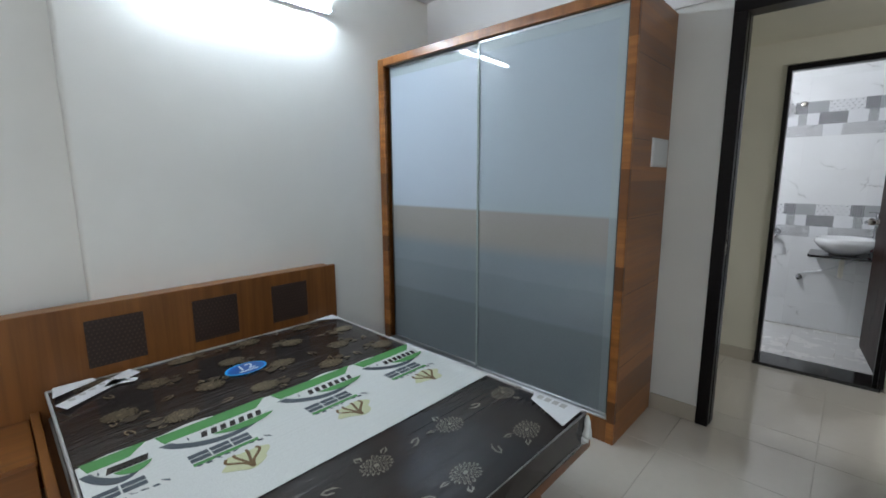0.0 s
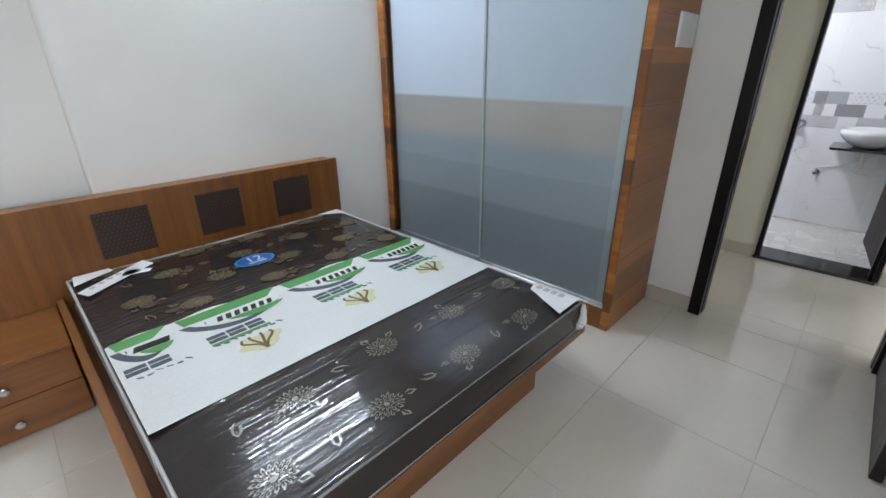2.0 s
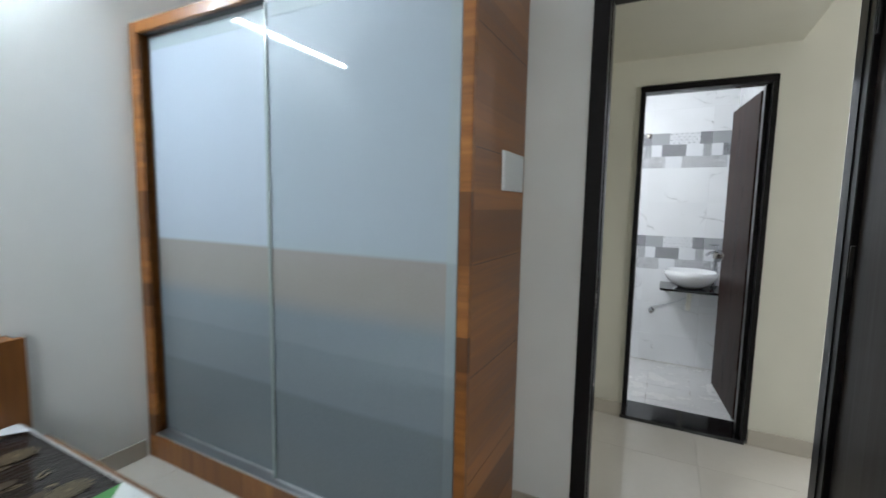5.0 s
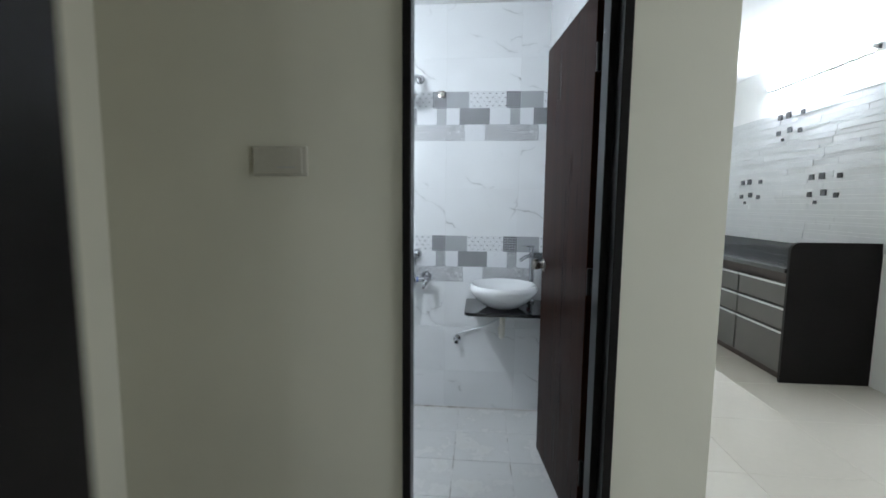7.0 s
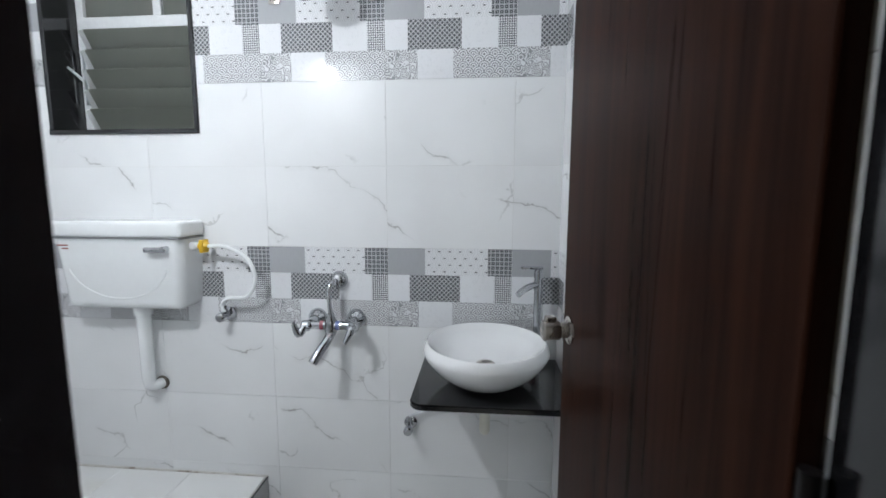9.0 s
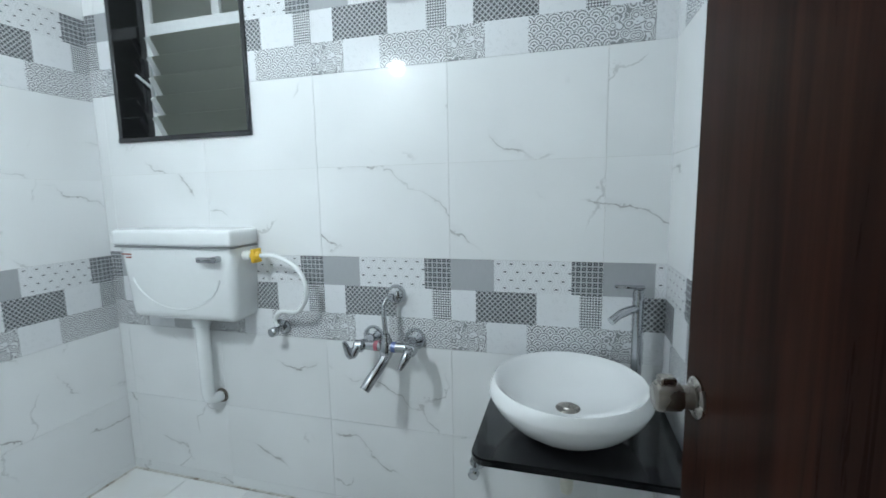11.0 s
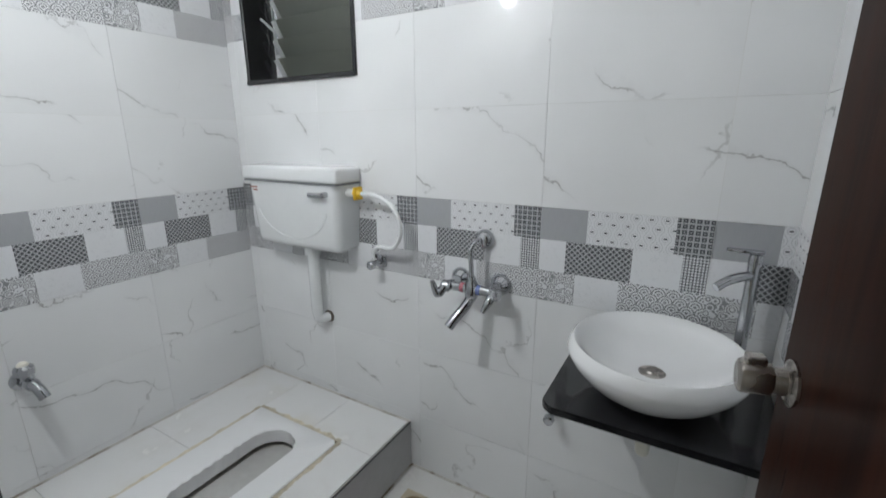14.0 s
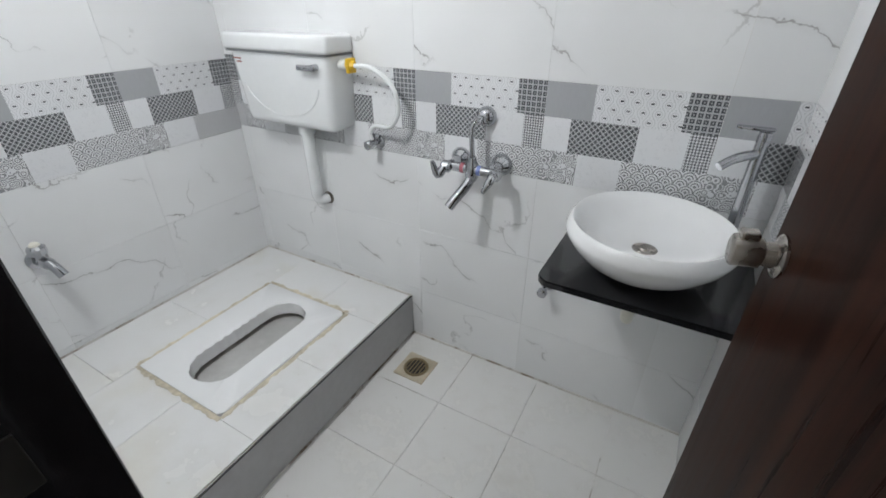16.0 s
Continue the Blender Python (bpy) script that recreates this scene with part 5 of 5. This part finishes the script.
part("spout", pipe(bmesh.new(), smooth_path([(0.655, 2.634, SZ + 0.306), (0.628, 2.613, SZ + 0.304), (0.602, 2.593, SZ + 0.296), (0.578, 2.574, SZ + 0.280)], 5), [0.0120] * 10 + [0.0112] * 6, 14), M_CHROME, fa, "", True)
part("lever", boxm(0.592, 0.672, 2.622, 2.648, SZ + 0.362, SZ + 0.370, 0.003, 2), M_CHROME, fa, "flat chrome lever", True)
part("tag", boxm(0.628, 0.650, 2.608, 2.6145, SZ + 0.028, SZ + 0.060, 0.002), plain("dark red tag", (0.16, 0.02, 0.03), 0.5), fa, "dark red paper tag")

# ---- bathroom: wall bulb ----
LX, LZ = -0.525, 2.110
lb = thing("wall_bulb", (LX, BATH_S, LZ), "lit white bulb in a white holder on the tiled wall", "lamp")
part("base_plate", turned(bmesh.new(), (LX, BATH_S + 0.007, LZ + 0.03), (LX, BATH_S + 0.030, LZ + 0.03), [(0, 0.042), (0.7, 0.040), (1, 0.030)], 28), M_PVC, lb, "", True)
part("holder", turned(bmesh.new(), (LX, BATH_S + 0.024, LZ + 0.030), (LX, BATH_S + 0.075, LZ + 0.008), [(0, 0.018), (0.5, 0.020), (1, 0.019)], 18), M_PVC, lb, "", True)
part("bulb", turned(bmesh.new(), (LX, BATH_S + 0.073, LZ + 0.009), (LX, BATH_S + 0.128, LZ - 0.016), [(0, 0.014), (0.3, 0.026), (0.7, 0.030), (0.92, 0.020), (1, 0.008)], 20), M_BULB, lb, "glowing bulb", True)

# ---- bathroom: louvred window ----
wx0, wx1, wz0, wz1 = WIN
wn = tagged(thing("window_1", ((wx0 + wx1) / 2, BATH_N + 0.1, wz0), "black granite framed window with white aluminium louvres", "window"), "", "", "", "structure")
G = 0.018
yA, yB = BATH_N - 0.008, BATH_N + 0.215
for nm, b in (("reveal", (wx0, wx0 + G, yA, yB, wz0 + G, wz1 - G)), ("reveal", (wx1 - G, wx1, yA, yB, wz0 + G, wz1 - G)), ("sill", (wx0, wx1, yA - 0.003, yB, wz0, wz0 + G)), ("head", (wx0, wx1, yA, yB, wz1 - G, wz1))):
    part(nm, boxm(*b, 0.002), M_BLACK, wn, "black granite reveal")
fy0, fy1 = BATH_N + 0.140, BATH_N + 0.180
fx0, fx1, fz0, fz1 = wx0 + G, wx1 - G, wz0 + G, wz1 - G
TR = 2.005
for nm, b in (("stile", (fx0, fx0 + 0.034, fy0, fy1, fz0, fz1)), ("stile", (fx1 - 0.034, fx1, fy0, fy1, fz0, fz1)), ("rail", (fx0 + 0.034, fx1 - 0.034, fy0, fy1, fz0, fz0 + 0.022)), ("rail", (fx0 + 0.034, fx1 - 0.034, fy0, fy1, fz1 - 0.03, fz1)),
              ("transom", (fx0 + 0.034, fx1 - 0.034, fy0 - 0.008, fy1, TR, TR + 0.048)), ("mullion", (-0.905, -0.868, fy0, fy1, TR + 0.048, fz1 - 0.03))):
    part(nm, boxm(*b, 0.003), M_WINFRAME, wn, "white aluminium frame")
for a, b in ((fx0 + 0.034, -0.905), (-0.868, fx1 - 0.034)):
    part("pane", boxm(a, b, fy0 + 0.016, fy0 + 0.021, TR + 0.048, fz1 - 0.03), M_LOUVRE, wn, "grey frosted glass pane")
lz0, lz1, nl = fz0 + 0.024, TR - 0.004, 5
for k in range(nl):
    zc = lz0 + (k + 0.5) * (lz1 - lz0) / nl
    bm = boxm(fx0 + 0.040, fx1 - 0.038, -0.0025, 0.0025, -0.050, 0.050)
    bm.transform(Matrix.Translation((0, fy0 + 0.012, zc)) @ Matrix.Rotation(radians(31), 4, "X"))
    sl = part("louvre", bm, M_LOUVRE, wn, "frosted grey glass louvre blade")
    for xa in (fx0 + 0.0345, fx1 - 0.0375):
        bm = boxm(xa, xa + 0.003, -0.010, 0.010, -0.040, 0.040)
        bm.transform(Matrix.Translation((0, fy0 - 0.006, zc)) @ Matrix.Rotation(radians(31), 4, "X"))
        part("clip", bm, M_WINFRAME, sl, "white blade clip")
part("lever", pipe(bmesh.new(), [(fx0 + 0.014, fy0 - 0.002, 1.80), (fx0 + 0.006, fy0 - 0.030, 1.822), (fx0 - 0.010 + 0.012, fy0 - 0.062, 1.842)], [0.007, 0.006, 0.005], 8), M_WINFRAME, wn, "white louvre lever", True)
part("lever_rod", boxm(fx0 + 0.020, fx0 + 0.026, fy0 - 0.010, fy0 - 0.001, 1.70, 1.92), M_ALU, wn)

# ---- kitchen end seen past the passage ----
kc = thing("kitchen_counter", (2.93, 3.6, 0), "black kitchen counter with a raised end panel and grey drawers", "kitchen counter")
yk = 3.21
o = [(2.615, 0.0), (KIT_E - 0.001, 0.0), (KIT_E - 0.001, 1.075), (2.680, 1.075)] + [(2.680 + 0.065 * math.cos(a), 1.010 + 0.065 * math.sin(a)) for a in np.linspace(math.pi / 2, math.pi, 8)]
bm = slab(bmesh.new(), o, yk, yk + 0.025)
bm.transform(Matrix(((1, 0, 0, 0), (0, 0, 1, 0), (0, 1, 0, 0), (0, 0, 0, 1))))
part("end_panel", bm, M_FRAME, kc, "black end panel with a rounded corner")
part("carcass", boxm(2.66, KIT_E - 0.001, yk + 0.026, LIV_N - 0.001, 0, 0.84), M_PERF, kc)
part("worktop", boxm(2.60, KIT_E - 0.001, yk + 0.026, LIV_N - 0.001, 0.841, 0.875, 0.004), M_BLACK, kc, "black granite worktop")
M_DRAWER = plain("grey brown laminate", (0.10, 0.095, 0.09), 0.4)
for j in range(3):
    y0 = yk + 0.030 + j * 0.62
    for z0, z1 in ((0.06, 0.385), (0.400, 0.570), (0.585, 0.755)):
        d = part("drawer", boxm(2.632, 2.659, y0, y0 + 0.60, z0, z1, 0.002), M_DRAWER, kc)
        part("pull", boxm(2.622, 2.632, y0, y0 + 0.60, z1 - 0.018, z1 - 0.002, 0.002), M_ALU, d, "slim aluminium pull")
part("upstand", boxm(KIT_E - 0.020, KIT_E - 0.001, yk + 0.026, LIV_N - 0.001, 0.876, 1.000), M_BLACK, kc, "black granite upstand")
kt = thing("kitchen_tube_light", (KIT_E - 0.04, 4.0, 2.52), "lit white tube light on the kitchen wall", "tube light")
part("batten", boxm(KIT_E - 0.032, KIT_E - 0.001, 3.40, 4.60, 2.50, 2.545, 0.003), M_PVC, kt)
part("tube", pipe(bmesh.new(), [(KIT_E - 0.048, 3.42, 2.522), (KIT_E - 0.048, 4.58, 2.522)], 0.014, 14), M_TUBE_K, kt, "glowing white glass tube", True)
for y in (3.40, 4.585):
    part("end_cap", boxm(KIT_E - 0.066, KIT_E - 0.001, y, y + 0.016, 2.504, 2.540, 0.003), M_PVC, kt)

M_LEDGE = plain("white ledgestone tile", (0.57, 0.58, 0.595), 0.35, 0, 25, 0.05)
ledge = tagged(thing("wall_kitchen_cladding", (KIT_E, 4.2, 1.0), "white ledgestone tile cladding with dark square inlays", ""), "", "", "", "structure")
rl = random.Random(9)
bm = bmesh.new()
z = 1.001
while z < 2.25:
    h = rl.choice((0.020, 0.028, 0.040, 0.055))
    y = 3.18
    while y < 5.38:
        w = rl.uniform(0.18, 0.60)
        box(bm, KIT_E - 0.006 - rl.uniform(0.0, 0.0045), KIT_E + 0.001, y + 0.001, min(y + w, 5.39) - 0.001, z + 0.001, min(z + h, 2.255) - 0.001)
        y += w
    z += h
st = part("ledge_strips", bm, M_LEDGE, ledge)
st["kind"] = "stuff"
M_INLAY = plain("dark glass inlay", (0.05, 0.05, 0.055), 0.2, 0.3, 60, 0.5)
for oy, oz in ((4.09, 1.97), (3.61, 1.365), (4.62, 1.365)):
    for dy, dz, s in ((0.32, 0.21, 0.075), (0.20, 0.21, 0.085), (0.02, 0.21, 0.065), (0.33, 0.06, 0.07), (0.17, 0.07, 0.08), (0.04, 0.05, 0.065), (0.27, 0.0, 0.045)):
        part("inlay", boxm(KIT_E - 0.020, KIT_E - 0.002, oy + dy, oy + dy + s * 0.72, oz + dz, oz + dz + s * 0.66, 0.002), M_INLAY, ledge, "dark square inlay")

# stained joints where the walls meet the floor and the platform
for nm, b in (("trim_joint", (BATH_W, -0.437, BATH_N - 0.006, BATH_N, STEP_Z, STEP_Z + 0.006)), ("trim_joint", (BATH_W, BATH_W + 0.006, BATH_S + 0.01, BATH_N - 0.006, STEP_Z, STEP_Z + 0.006)), ("trim_joint", (-0.437, BATH_E - 0.006, BATH_N - 0.006, BATH_N, BATH_Z, BATH_Z + 0.006)),
              ("trim_joint", (-0.437, -0.431, BATH_S + 0.01, BATH_N - 0.006, BATH_Z, BATH_Z + 0.006))):
    setting(nm, boxm(*b), M_STAINJOINT, "stained brown cement joint")

# ---- wall and floor tiles, piece by piece ----
TW, TH = 0.475, 0.311
FIELDS = ((2 / 3, 1.0, ((0.0, 0.145, 0), (0.145, 0.385, 1), (0.385, TW, 2))),
          (1 / 3, 2 / 3, ((0.0, 0.085, 7), (0.085, 0.280, 3), (0.280, 0.410, 7), (0.410, TW, 4))),
          (0.0, 1 / 3, ((0.0, 0.120, 5), (0.120, 0.250, 7), (0.250, TW, 6))))


def minus(rects, hole):
    """Rectangles (u0, u1, v0, v1, tag) less the hole."""
    if hole is None:
        return rects
    h0, h1, k0, k1 = hole
    out = []
    for u0, u1, v0, v1, tag in rects:
        if u1 <= h0 or u0 >= h1 or v1 <= k0 or v0 >= k1:
            out.append((u0, u1, v0, v1, tag))
            continue
        if u0 < h0:
            out.append((u0, h0, v0, v1, tag))
        if u1 > h1:
            out.append((h1, u1, v0, v1, tag))
        a, b = max(u0, h0), min(u1, h1)
        if v0 < k0:
            out.append((a, b, v0, k0, tag))
        if v1 > k1:
            out.append((a, b, k1, v1, tag))
    return out


tile_cache = {}


def tile_mesh(u0, u1, v0, v1, decor, hole):
    """A glazed tile in its own plane (u across, v up, thickness along z), cut to the range given."""
    key = tuple(round(q, 4) for q in (u0, u1, v0, v1)) + (decor, hole and tuple(round(q, 4) for q in hole))
    if key in tile_cache:
        return tile_cache[key]
    g = 0.0006
    if decor:
        rects = [(max(a, u0 + g), min(b, u1 - g), max(lo * TH, v0 + g), min(hi * TH, v1 - g), t) for lo, hi, fs in FIELDS for a, b, t in fs]
    else:
        rects = [(u0 + g, u1 - g, v0 + g, v1 - g, 0)]
    rects = [r for r in rects if r[1] - r[0] > 0.002 and r[3] - r[2] > 0.002]
    rects = minus(rects, hole)
    verts, faces, mats = [], [], []
    for a, b, c, d, t in rects:
        n = len(verts)
        verts += [(a, c, 0), (b, c, 0), (b, d, 0), (a, d, 0), (a, c, -0.003), (b, c, -0.003), (b, d, -0.003), (a, d, -0.003)]
        for f in ((0, 1, 2, 3), (0, 4, 5, 1), (1, 5, 6, 2), (2, 6, 7, 3), (3, 7, 4, 0)):
            faces.append(tuple(n + i for i in f))
            mats.append(t)
    me = None
    if verts:
        me = bpy.data.meshes.new("tile")
        me.from_pydata(verts, [], faces)
        for m in (M_DECOR if decor else [M_MARBLE]):
            me.materials.append(m)
        me.polygons.foreach_set("material_index", mats)
        me.update()
    tile_cache[key] = me
    return me


ROWS = [(BATH_Z, 0.190, False), (0.190, 0.501, False), (0.501, 0.812, False), (0.812, 1.123, True), (1.123, 1.434, False), (1.434, 1.745, False), (1.745, 2.056, True), (2.056, 2.265, False), (2.265, 2.600, False)]


def tile_wall(wall, m, length, first, hole=None):
    """Tiles over a wall whose plane is m (x across, y up); first: where the first joint lies."""
    for z0, z1, decor in ROWS:
        u = first - TW if first > 0.003 else first
        while u < length - 0.003:
            a, b = max(u, 0.0) - u, min(u + TW, length) - u
            h = (hole[0] - u, hole[1] - u, hole[2] - z0, hole[3] - z0) if hole else None
            if h and (h[1] <= a or h[0] >= b or h[3] <= 0 or h[2] >= z1 - z0):
                h = None
            me = tile_mesh(a, b, 0.0, z1 - z0, decor, h)
            if me is not None:
                ob = new("tile", me)
                ob.parent = wall
                ob.matrix_local = m @ Matrix.Translation((u, z0, 0))
            u += TW


def plane(ox, oy, ux, uy, nx, ny):
    return Matrix(((ux, 0, nx, ox), (uy, 0, ny, oy), (0, 1, 0, 0), (0, 0, 0, 1)))


tile_wall(wall_bath_n, plane(BATH_W, BATH_N, 1, 0, 0, -1), BATH_E - BATH_W, 0.090 - 3 * TW - BATH_W, (WIN[0] - BATH_W, WIN[1] - BATH_W, WIN[2], WIN[3]))
tile_wall(wall_bath_w, Matrix.Translation((0, 0, -0.018)) @ plane(BATH_W, BATH_S + 0.006, 0, 1, 1, 0), BATH_N - BATH_S - 0.006, 2.236 - TW - BATH_S - 0.006)
tile_wall(wall_bath_e, plane(BATH_E - 0.005, BATH_N, 0, -1, -1, 0), BATH_N - BATH_S - 0.01, 0.30, None)

floor_cache = {}


def floor_tiles(parent, x0, x1, y0, y1, ox, oy, size, mat, top, gap=0.0009):
    i0, i1 = math.floor((x0 - ox) / size), math.ceil((x1 - ox) / size)
    j0, j1 = math.floor((y0 - oy) / size), math.ceil((y1 - oy) / size)
    for i in range(i0, i1):
        for j in range(j0, j1):
            a, b = max(x0, ox + i * size), min(x1, ox + (i + 1) * size)
            c, d = max(y0, oy + j * size), min(y1, oy + (j + 1) * size)
            if b - a < 0.01 or d - c < 0.01:
                continue
            key = (round(b - a, 3), round(d - c, 3), mat.name)
            if key not in floor_cache:
                w, h, e = (b - a) / 2 - gap, (d - c) / 2 - gap, 0.0008
                vs = [(sx * (w - q), sy * (h - q), z) for q, z in ((0, -0.006), (0, -e), (e, 0)) for sx, sy in ((-1, -1), (1, -1), (1, 1), (-1, 1))]
                fs = [(8, 9, 10, 11)] + [(k + r, (k + 1) % 4 + r, (k + 1) % 4 + r + 4, k + r + 4) for r in (0, 4) for k in range(4)]
                me = bpy.data.meshes.new("tile")
                me.from_pydata(vs, [], fs)
                me.materials.append(mat)
                me.update()
                floor_cache[key] = me
            ob = new("tile", floor_cache[key])
            ob.parent = parent
            ob.location = ((a + b) / 2, (c + d) / 2, top)


floor_tiles(floor_bed, WEST, EAST, SOUTH, 0.0, -0.105, -0.985, 0.595, M_FLOOR, 0.0)
floor_tiles(floor_pass, -1.30, 1.06, 0.0, PASS_N, -0.105, -0.985, 0.595, M_FLOOR, 0.0)
floor_tiles(floor_liv, 1.06, KIT_E, LIV_S, LIV_N, -0.105, -0.985, 0.595, M_FLOOR, 0.0)
floor_tiles(floor_bath, -0.437, BATH_E, BATH_S + 0.006, BATH_N, -0.115, 2.085, 0.310, M_DIRTY, BATH_Z, 0.0016)
